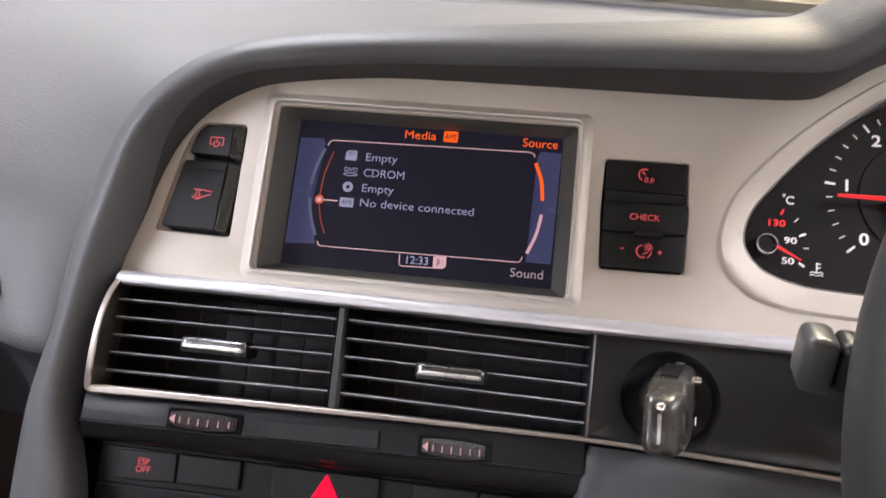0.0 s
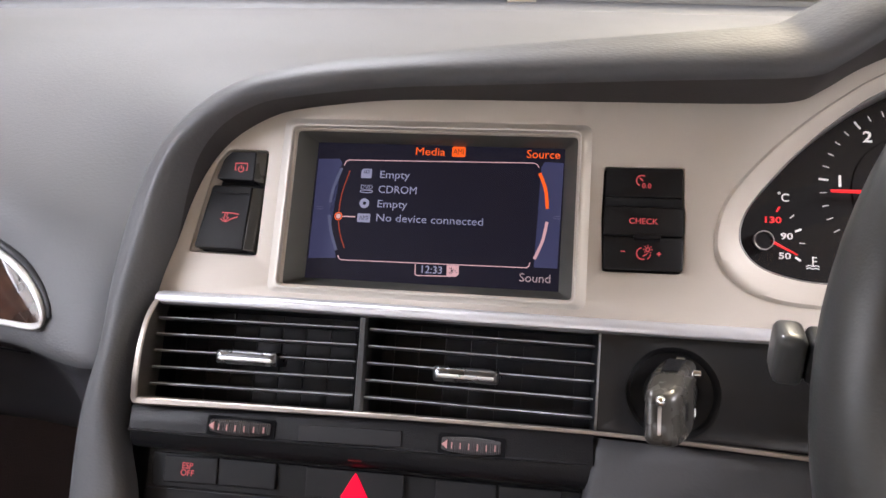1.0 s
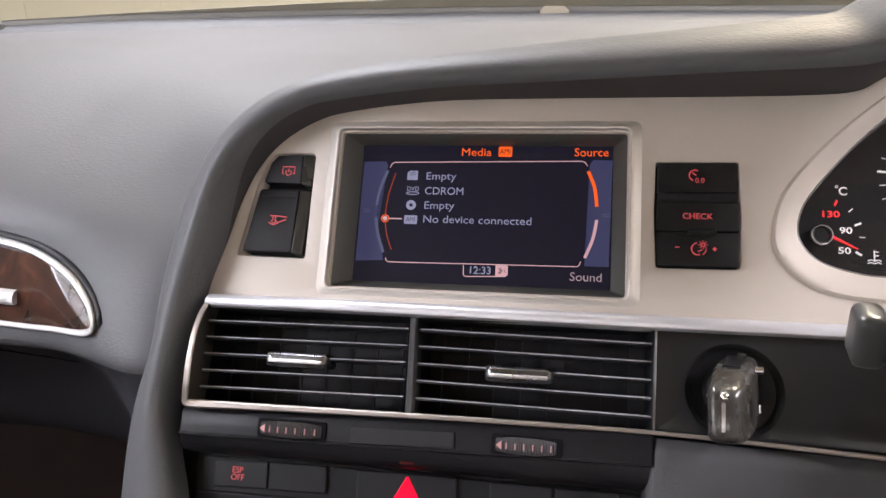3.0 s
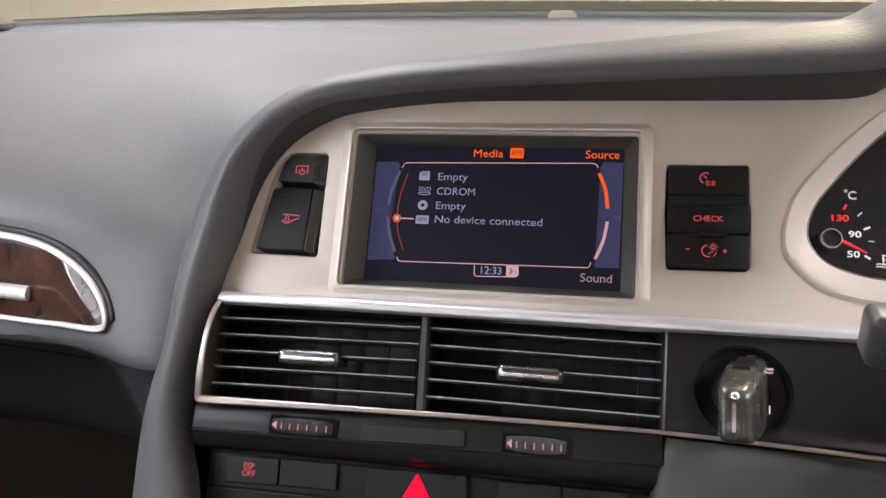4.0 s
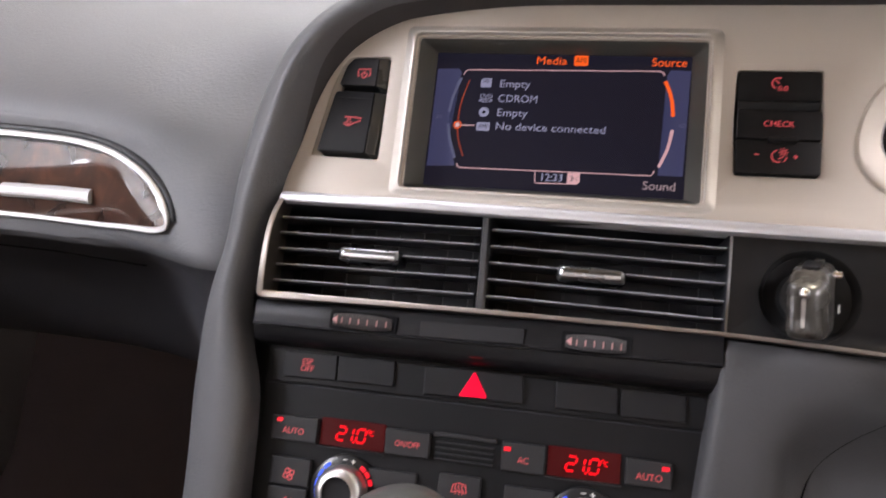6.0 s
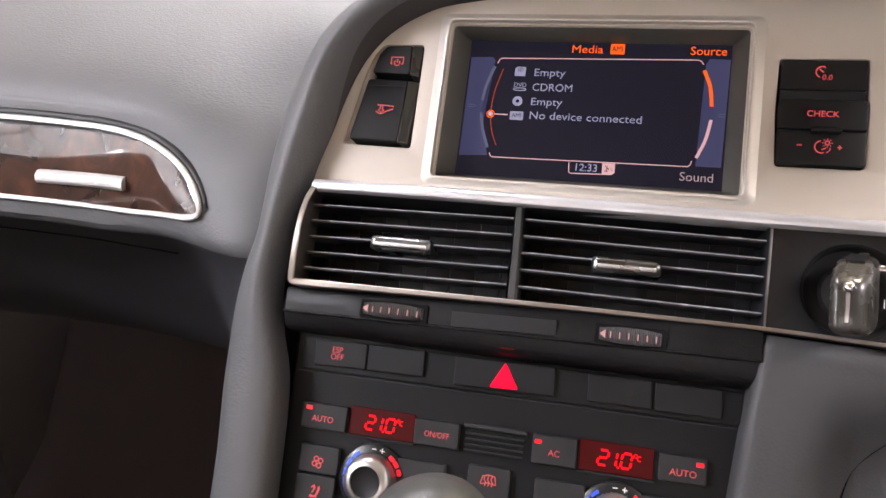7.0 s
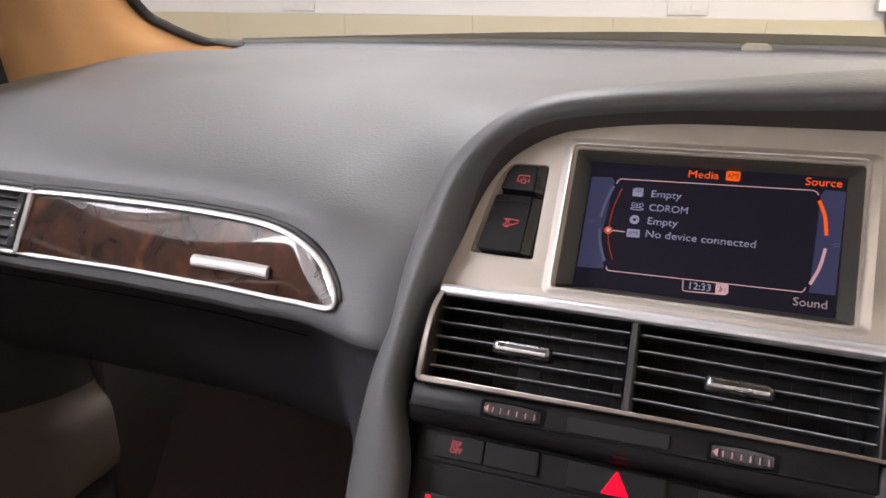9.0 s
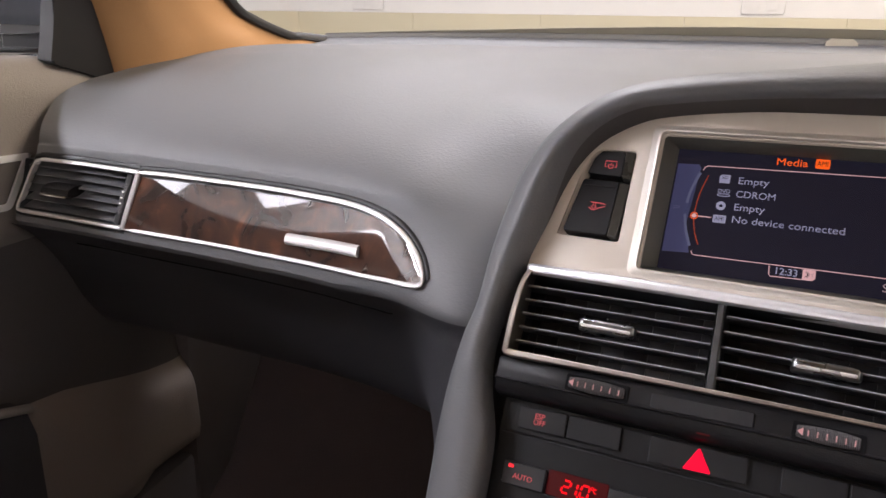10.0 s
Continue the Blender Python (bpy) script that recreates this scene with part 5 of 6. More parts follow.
    for du in (-0.002, 0, 0.002):
        mark(b, curve_through([(-0.0350 + du, -0.2300), (-0.0345 + du, -0.2280), (-0.0355 + du, -0.2262), (-0.0350 + du, -0.2245)], 3), 0.0005, top + 0.0001)
    push_button("blank_button", q(-0.0085, 0.0195, -0.2450, -0.2222), "plain black climate button", top=top, group="climate buttons")
    push_button("blank_button", q(0.0500, 0.0780, -0.2450, -0.2222), "plain black climate button", top=top, group="climate buttons")
    for u, v in ((-0.1046, -0.2378), (0.0362, -0.2366)):
        k = thing("climate_dial", "black rotary climate dial with a ribbed chrome rim", "rotary dial", "climate dials")
        part("collar", lathe([(0.0208, -0.012), (0.0208, -0.0058), (0.0198, -0.005), (0.012, -0.005), (0.012, -0.012)], 48, at=(u, v)), GLOSS, k)
        bm = bmesh.new()
        rings = []
        for r, z in ((0.0154, -0.006), (0.0152, 0.001), (0.0146, 0.0045), (0.0132, 0.0066), (0.0108, 0.0078), (0.0094, 0.0080), (0.0089, 0.0070)):
            rings.append([L(u + (r - (0.0004 if i % 2 and z < 0.0067 else 0)) * math.cos(2 * math.pi * i / 72), v + (r - (0.0004 if i % 2 and z < 0.0067 else 0)) * math.sin(2 * math.pi * i / 72), z) for i in range(72)])
        part("rim", loft(rings, closed=True, bm=bm), CHROME, k, "ribbed chrome rim")
        part("cap", lathe([(0.0090, -0.004), (0.0090, 0.0066), (0.0078, 0.0060), (0.004, 0.0053), (0.0004, 0.0052)], 40, at=(u, v)), BUTTON, k)
        for a0, a1, mat in [(c - 8, c + 8, BLUE_MARK) for c in (132, 152, 172, 192, 212)]:
            part("cold_mark", ribbon(arc(u, v, 0.0174, a0, a1, 8), 0.0019, -0.0054, -0.0047), mat, k, "blue cold mark")
        for a in (22, 38, 52):
            part("warm_mark", ribbon(arc(u, v, 0.0174, a - 6, a + 6, 4), 0.0024, -0.0054, -0.0047), LED, k, "red warm mark")
        part("minus_mark", ribbon([(u - 0.0024, v + 0.0176), (u + 0.0004, v + 0.0177)], 0.0006, -0.0054, -0.0046), DIAL_WHITE, k)
        part("plus_mark", ribbon([(u + 0.0028, v + 0.0174), (u + 0.0056, v + 0.0171)], 0.0006, -0.0054, -0.0046), DIAL_WHITE, k)
        part("plus_mark", ribbon([(u + 0.0042, v + 0.0187), (u + 0.0042, v + 0.0158)], 0.0006, -0.0054, -0.0046), DIAL_WHITE, k)


lower_fascia()
control_plate()
button_row()
climate()


def gear_knob():
    g = thing("gear_knob", "glossy black leather gear knob", "gear knob")
    c = L(-0.036, -0.2405, 0.118)
    prof = [(0.008, -0.060), (0.010, -0.035), (0.017, -0.028), (0.026, -0.016), (0.0305, 0.0), (0.0295, 0.010), (0.024, 0.020), (0.014, 0.027), (0.005, 0.0295)]
    lean = Matrix.Translation(c) @ pose(0, 0, 0, 32, 0, 0)
    rings = [[lean @ Vector((r * math.cos(2 * math.pi * k / 40), r * 1.15 * math.sin(2 * math.pi * k / 40), z)) for k in range(40)] for r, z in prof]
    part("knob", loft(rings, closed=True, caps=True), LEATHER, g, sharp=1.2)
    rings = [[lean @ Vector((r * math.cos(2 * math.pi * k / 20), r * math.sin(2 * math.pi * k / 20), z)) for k in range(20)] for r, z in ((0.006, -0.058), (0.006, -0.16))]
    part("lever", loft(rings, closed=True, caps=True), BRIGHT, g)
    rings = [[lean @ Vector((r * math.cos(2 * math.pi * k / 32), r * math.sin(2 * math.pi * k / 32), z)) for k in range(32)] for r, z in ((0.010, -0.10), (0.018, -0.12), (0.03, -0.15), (0.05, -0.19))]
    part("gaiter", loft(rings, closed=True, caps=True), LEATHER, g, "soft black leather gaiter")


gear_knob()


# ---- ignition side ----
def ignition():
    p = thing("ignition_panel", "satin black panel with the ignition lock", "panel")
    hole = circle(0.1445, -0.0998, 0.0258, 48)
    part("panel", plate(rounded([(0.1030, -0.1240), (0.16, -0.1242), (0.34, -0.129), (0.34, -0.0692), (0.1034, -0.0692)], 0.0008), [hole], -0.008, 0.0072, 0.0005), GLOSS, p)
    part("edge_bar", ribbon([(0.1038, -0.0698), (0.1030, -0.1240)], 0.0016, 0.0, 0.0082), SLAT, p, "thin upright edge")
    part("dish", stack(bmesh.new(), [(hole, 0.0068), (inset(hole, 0.0012), 0.0060), (circle(0.1445, -0.0998, 0.0225, 48), 0.0012), (circle(0.1445, -0.0998, 0.015, 48), -0.0025), (circle(0.1445, -0.0998, 0.0135, 48), 0.001), (circle(0.1445, -0.0998, 0.0120, 48), 0.0012)], True, False), DISH, p, "dished black ring round the lock")
    k = thing("car_key", "smoky plastic car key standing in the ignition", "key", m=PANEL @ pose(-0.0046, 0, 0.0012) @ Matrix.Translation((0.147, 0, 0)) @ Matrix.Diagonal((0.92, 1, 1, 1)) @ Matrix.Translation((-0.147, 0, 0)))

    def section(h, cu, v0, v1, hw):
        o = rounded([(cu - hw, v0), (cu + hw, v0), (cu + hw, v1), (cu - hw, v1)], hw * 0.62, 5)
        return [L(u, v, h) for u, v in o]

    rows = [section(0.004, 0.1535, -0.1145, -0.0825, 0.0072), section(0.010, 0.1520, -0.1172, -0.0822, 0.0096), section(0.020, 0.1478, -0.1215, -0.0845, 0.0106), section(0.030, 0.1436, -0.1245, -0.0885, 0.0110), section(0.038, 0.1400, -0.1262, -0.0930, 0.0106), section(0.044, 0.1375, -0.1268, -0.0985, 0.0098), section(0.0475, 0.1360, -0.1262, -0.1012, 0.0078), section(0.0490, 0.1354, -0.1245, -0.1040, 0.0050)]
    part("shell", loft(rows, closed=True, caps=True), KEYSHELL, k, sharp=0.9)
    part("blade_slot", loft([[L(u, v, h) for u, v in ((0.1495, -0.0835), (0.1545, -0.0835), (0.1545, -0.0812), (0.1495, -0.0812))] for h in (0.009, 0.014)], closed=True, caps=True), BRIGHT, k, "bright end of the folding blade")
    part("recess", loft([[L(c - 0.0046, t, h), L(c + 0.0046, t, h), L(c + 0.0046, t + 0.0009, h), L(c - 0.0046, t + 0.0009, h)] for h, c, t in ((0.015, 0.150, -0.0832), (0.024, 0.1462, -0.0858), (0.033, 0.1422, -0.0899))], closed=True, caps=True), BLACK, k, "dark recess on the key's top")
    bm = bmesh.new()
    bmesh.ops.create_uvsphere(bm, u_segments=16, v_segments=10, radius=0.0032, matrix=Matrix.Translation(L(0.1352, -0.1050, 0.0484)))
    part("ring_eye", bm, BRIGHT, k, "bright metal eye")
    part("edge_strip", loft([[L(0.1336, v, h), L(0.1338, v, h + 0.0014), L(0.1356, v, h + 0.0014), L(0.1358, v, h)] for v, h in ((-0.1080, 0.0486), (-0.114, 0.0486), (-0.1215, 0.0476), (-0.1255, 0.0455))], closed=True, caps=True), CHROME, k, "bright strip down the key's edge")
    bm = bmesh.new()
    bmesh.ops.create_cone(bm, segments=20, radius1=0.0026, radius2=0.0022, depth=0.006, cap_ends=True, matrix=Matrix.Translation(L(0.1592, -0.0898, 0.0180)) @ pose(0, 0, 0, 0, 90, 0))
    part("release_stud", bm, BRIGHT, k, "bright release stud")
    for h0, v in ((0.0225, -0.1050), (0.0330, -0.1095)):
        c = 0.1478 - (h0 - 0.02) * 0.42 + 0.0104
        part("key_button", loft([[L(c + x, v + y, h0 + x * -2.0) for x, y in ((0.0, -0.0045), (0.0, 0.0045), (0.0014, 0.0045), (0.0014, -0.0045))], [L(c - 0.0022 + x, v + y, h0 + 0.0055 + x * -2.0) for x, y in ((0.0, -0.0045), (0.0, 0.0045), (0.0014, 0.0045), (0.0014, -0.0045))]], closed=True, caps=True), BLACK, k)
    part("button_mark", loft([[L(0.1561 + x, -0.1095 + y, 0.0345) for x, y in ((0, -0.002), (0, 0.002), (0.0004, 0.002), (0.0004, -0.002))], [L(0.1553 + x, -0.1095 + y, 0.0368) for x, y in ((0, -0.002), (0, 0.002), (0.0004, 0.002), (0.0004, -0.002))]], closed=True, caps=True), DIAL_WHITE, k)


def knee_panel():
    p = thing("knee_panel", "grey padded knee panel below the ignition", "knee panel")

    def dip_at(u, v):
        """The broad hollow in the cover."""
        return smooth(0.018, 0.055, u - 0.099 + 0.1 * (v + 0.15)) * smooth(0.010, 0.060, -0.137 - v) * 0.028

    rows = []
    for k in range(48):
        f = k / 47
        v = -0.1270 - 0.27 * f
        edge = 0.1018 - 0.102 * (-0.1270 - v)
        out = 0.0075 + 0.0045 * math.sin(min(1, f * 36) * math.pi / 2)
        row = [L(edge - 0.0005, v, -0.03), L(edge, v, out - 0.006), L(edge + 0.0012, v, out - 0.002), L(edge + 0.004, v, out)]
        for j in range(1, 25):
            u = edge + 0.004 + (0.40 - edge) * (j / 24) ** 1.3
            row.append(L(u, v - (u - edge) * 0.027 * (1 - f), out - dip_at(u, v)))
        rows.append(row)
    part("cover", loft(rows), KNEE, p, "dished padded cover", sharp=1.2)
    seam = curve_through([(0.1473, -0.2078), (0.1538, -0.1918), (0.1647, -0.1767), (0.1785, -0.1648), (0.1918, -0.1589), (0.24, -0.150)], 4)

    part("seam", loft([[L(u, v + 0.0008, 0.011 - dip_at(u, v)), L(u, v, 0.0138 - dip_at(u, v)), L(u, v - 0.0008, 0.011 - dip_at(u, v))] for u, v in seam], closed=True, caps=True), HOLE, p, "dark curved seam of the cover")
    s = thing("column_shroud", "dark plastic steering column shroud", "column shroud", m=CONSOLE)
    rings = []
    for y, r in ((-0.02, 0.045), (-0.10, 0.055), (-0.16, 0.055), (-0.175, 0.045)):
        c = Vector((0.345, y, 0.93 + (y + 0.1) * -0.4))
        rings.append([c + Vector((r * 1.15 * math.cos(2 * math.pi * k / 32), 0, r * math.sin(2 * math.pi * k / 32))) for k in range(32)])
    part("shroud", loft(rings, closed=True, caps=True), BLACK, s)


def stalk():
    s = thing("indicator_stalk", "black column stalk with a square ended grip", "stalk", m=CONSOLE @ pose(0.1425, -0.205, 0.9922, 0, 0, -12) @ Matrix.Diagonal((0.8, 0.8, 0.8, 1)))
    part("end_block", box(bmesh.new(), (0.0, -0.012, -0.0125), (0.0135, 0.010, 0.0125), 0.0055, 4), STALK, s)
    part("ring", box(bmesh.new(), (0.0137, -0.0105, -0.0115), (0.0235, 0.0085, 0.0115), 0.0045, 4), GLOSS, s, "turning ring of the stalk")
    rings = []
    for x, r, z in ((0.0236, 0.0085, 0.0), (0.06, 0.0080, -0.004), (0.12, 0.0085, -0.014), (0.19, 0.010, -0.03)):
        rings.append([Vector((x, r * 0.8 * math.cos(2 * math.pi * k / 20), z + r * math.sin(2 * math.pi * k / 20))) for k in range(20)])
    part("arm", loft(rings, closed=True, caps=True), BLACK, s)


def steering_wheel():
    w = thing("steering_wheel", "black leather steering wheel", "steering wheel", m=CONSOLE @ pose(0.338, -0.245, 0.985, 66, 0, 0))
    rings = []
    for k in range(96):
        a = 2 * math.pi * k / 96
        c = Vector((0.178 * math.cos(a), 0.178 * math.sin(a), 0))
        o = c.normalized()
        rings.append([c + o * 0.0165 * math.cos(b) + Vector((0, 0, 0.0185 * math.sin(b))) for b in [2 * math.pi * j / 20 for j in range(20)]])
    rings.append(rings[0])
    bm = loft(rings, closed=True)
    bmesh.ops.remove_doubles(bm, verts=bm.verts[:], dist=1e-5)
    part("rim", bm, LEATHER, w, sharp=1.5)
    part("hub", lathe([(0.075, 0.03), (0.075, 0.0), (0.066, -0.012), (0.02, -0.016)], 40), BLACK, w).matrix_local = pose(0, 0, 0, 90, 0, 0) @ pose(0, 0, 0, 180, 0, 0)
    for a in (0, 180, 270):
        part("spoke", box(bmesh.new(), (0.06, -0.02, -0.008), (0.17, 0.02, 0.006), 0.005), BLACK, w).matrix_local = pose(0, 0, 0.012, 0, 0, a)


def cluster():
    c = thing("instrument_cluster", "black instrument cluster with white and red dial markings", "instrument cluster")
    lens = curve_through(GAUGE_LENS, 5, True)
    o = inset(lens, -0.0004)
    part("dial_plate", stack(bmesh.new(), [(o, -0.034), (o, -0.030)]), DIAL, c)
    part("lens", stack(bmesh.new(), [(inset(lens, 0.0011), -0.0118), (inset(lens, 0.0012), -0.0112)]), LENS, c, "clear dial lens").visible_shadow = False
    h = -0.0299
    cu, cv = 0.2869, 0.0299
    for n in range(7):
        a = radians(220.8 - 47 * n)
        part("tick", ribbon([(cu + r * math.cos(a), cv + r * math.sin(a)) for r in (0.0478, 0.0535)], 0.0013, h, h + 0.0002), DIAL_WHITE, c)
        glyphs(str(n), 0.0098, cu + 0.0412 * math.cos(a), cv + 0.0412 * math.sin(a), h, DIAL_WHITE, c, "numeral", "CENTER", bold=0.0002, squeeze=1.15)
        for m in (1, 2, 3, 4):
            if n < 6:
                b = radians(220.8 - 47 * (n + m / 5))
                part("tick", ribbon([(cu + r * math.cos(b), cv + r * math.sin(b)) for r in (0.0488, 0.0525)], 0.0006, h, h + 0.0002), DIAL_WHITE, c)
    part("dial_circle", ribbon(circle(cu, cv, 0.034, 64), 0.0008, h, h + 0.0006, True), DIAL, c)
    part("needle", loft([[L(cu + x, cv - 0.0031 + y, -0.024 + z) for y, z in ((-w, 0), (0, 0.0012), (w, 0))] for x, w in ((-0.0485, 0.0009), (-0.012, 0.0015), (0.008, 0.0015))], closed=True, caps=True), DIAL_RED, c, "red needle")
    part("needle_hub", lathe([(0.012, -0.030), (0.012, -0.0225), (0.010, -0.0215)], 32, at=(cu, cv - 0.0040)), GLOSS, c)
    # the small temperature dial
    tu, tv = 0.2008, -0.0050
    part("sub_hub", lathe([(0.0058, -0.030), (0.0058, -0.0255), (0.005, -0.0245), (0.0044, -0.0255)], 32, at=(tu, tv)), GLOSS, c)
    part("sub_ring", ribbon(circle(tu, tv, 0.0056, 32), 0.0006, -0.027, -0.0245, True), CHROME, c, "grey ring of the small dial")
    part("needle", loft([[L(tu + x, tv - (x - 0.004) * 0.52 + y, -0.0262 + z) for y, z in ((-w, 0), (0, 0.001), (w, 0))] for x, w in ((0.0042, 0.0011), (0.0192, 0.0005))], closed=True, caps=True), DIAL_RED, c, "red needle")
    glyphs("C", 0.0072, 0.2118, 0.0228, h, DIAL_WHITE, c, "numeral", "LEFT", bold=0.0001)
    part("degree_mark", ribbon(circle(0.2109, 0.0258, 0.0007, 12), 0.0004, h, h + 0.0002, True, edge=0.00004), DIAL_WHITE, c)
    glyphs("130", 0.0054, 0.2068, 0.0086, h, DIAL_RED, c, "numeral", "CENTER", bold=0.0001, squeeze=1.35)
    glyphs("90", 0.0054, 0.2152, -0.0012, h, DIAL_WHITE, c, "numeral", "CENTER", bold=0.0001, squeeze=1.35)
    glyphs("50", 0.0054, 0.2140, -0.0134, h, DIAL_WHITE, c, "numeral", "CENTER", bold=0.0001, squeeze=1.35)
    for (a, b), (e, f), w, mat in (((0.2094, 0.0140), (0.2110, 0.0172), 0.0012, DIAL_RED), ((0.2170, 0.0102), (0.2194, 0.0124), 0.0007, DIAL_WHITE), ((0.2200, 0.0020), (0.2236, 0.0036), 0.0013, DIAL_WHITE), ((0.2224, -0.0050), (0.2256, -0.0050), 0.0006, DIAL_WHITE), ((0.2200, -0.0138), (0.2232, -0.0158), 0.0013, DIAL_WHITE)):
        part("tick", ribbon([(a, b), (e, f)], w, h, h + 0.0002), mat, c)
    part("warning_mark", ribbon([(0.2300, -0.0128), (0.2300, -0.0190)], 0.0008, h, h + 0.0002), DIAL_WHITE, c)
    for y in (-0.0135, -0.0158):
        part("warning_mark", ribbon([(0.2300, y), (0.2322, y)], 0.0006, h, h + 0.0002), DIAL_WHITE, c)
    for y in (-0.0190, -0.0205):
        part("warning_mark", ribbon(curve_through([(0.2262, y), (0.2282, y + 0.0007), (0.2300, y), (0.2318, y + 0.0007), (0.2336, y)], 3), 0.0006, h, h + 0.0002), DIAL_WHITE, c)


ignition()
knee_panel()
stalk()
steering_wheel()
cluster()

# ---- passenger side ----
def wood_y(x, z):
    yf = front_y(x)
    lean = smooth(-0.31, -0.215, x) * 0.62
    return yf - 0.013 + (z - 0.866) / 0.073 * 0.024 + lean * (z - 0.89)


def on_front(x, z, out):
    return Vector((x, wood_y(x, z) - out, z))


def strip_along(path, width, o0, o1, closed=False):
    """A bar along a line (x, z) laid on the dash front."""
    pts = [Vector(p) for p in path]
    m, rings = len(pts), []
    for i in range(m):
        a = pts[i - 1] if closed or i else pts[i]
        b = pts[(i + 1) % m] if closed or i < m - 1 else pts[i]
        t = (b - a).normalized()
        n = Vector((-t.y, t.x))
        e = width * 0.3
        prof = ((-width / 2, o0), (-width / 2, o1 - e), (-width / 2 + e, o1), (width / 2 - e, o1), (width / 2, o1 - e), (width / 2, o0))
        rings.append([on_front(pts[i].x + n.x * k, pts[i].y + n.y * k, o) for k, o in prof])
    if closed:
        rings.append(rings[0])
    bm = loft(rings, closed=True, caps=not closed)
    bmesh.ops.remove_doubles(bm, verts=bm.verts[:], dist=1e-6)
    return bm


WOOD_TOP = [(-0.6143, 0.9335), (-0.58, 0.9348), (-0.516, 0.9358), (-0.4414, 0.9368), (-0.40, 0.9372), (-0.365, 0.9376), (-0.34, 0.9370), (-0.3155, 0.9343), (-0.297, 0.9288), (-0.282, 0.9205), (-0.270, 0.9100), (-0.2635, 0.9015)]
WOOD_LOW = [(-0.6275, 0.8750), (-0.5063, 0.8762), (-0.43, 0.8770), (-0.3416, 0.8812), (-0.30, 0.8862), (-0.2755, 0.8898), (-0.2662, 0.8923)]


def wood_trim():
    t = thing("wood_trim", "glossy dark burr wood trim in a chrome frame", "wood trim", m=CAR)
    top, low = curve_through(WOOD_TOP, 5), curve_through(WOOD_LOW, 5)
    tx, tz = [p[0] for p in top], [p[1] for p in top]
    lx, lz = [p[0] for p in low], [p[1] for p in low]
    cols = []
    for k in range(61):
        f = k / 60
        col = []
        for j in range(13):
            g = j / 12
            xl, xt = -0.6265 + 0.3625 * f, -0.6135 + 0.3495 * f
            x = xl + (xt - xl) * g
            z0, z1 = float(np.interp(x, lx, lz)), float(np.interp(x, tx, tz))
            bulge = 0.0006 * (1 - (2 * g - 1) ** 2) - 0.0010 + 0.0034 * (1 - g)
            col.append(on_front(x, z0 + (z1 - z0) * g, bulge))
        cols.append(col)
    part("inlay", loft(cols), WOOD, t, "lacquered dark burr veneer", sharp=1.5)
    loop = [p for p in top] + [(-0.2617, 0.8975), (-0.2625, 0.8943)] + low[::-1]
    part("frame", strip_along(loop, 0.0038, -0.003, 0.0042, True), FRAME, t, "polished chrome frame")
    mid = [Vector(p) for p in loop]
    ring = []
    for i, p in enumerate(mid):
        d = (mid[(i + 1) % len(mid)] - mid[i - 1]).normalized()
        ring.append((p.x + d.y * -0.0042, p.y + d.x * 0.0042))
    # Black strip in place of the shadow along the frame's top edge.
    part("gasket", strip_along(ring[: len(top) + 1], 0.0046, -0.003, 0.0008), BLACK, t, "black strip standing in for the shadow above the frame")
    badge = part("badge", strip_along([(-0.420, 0.8957), (-0.39, 0.8974), (-0.36, 0.8994), (-0.335, 0.9010)], 0.0092, 0.001, 0.0080), BADGE, t, "plain silver badge")
    for k in range(7):
        f = (k + 0.5) / 7
        x = -0.4165 + 0.078 * f
        z = 0.8959 + 0.0049 * f
        part("badge_block", strip_along([(x - 0.0040, z), (x + 0.0040, z + 0.0005)], 0.0044, 0.0074, 0.0084), BADGE, badge)


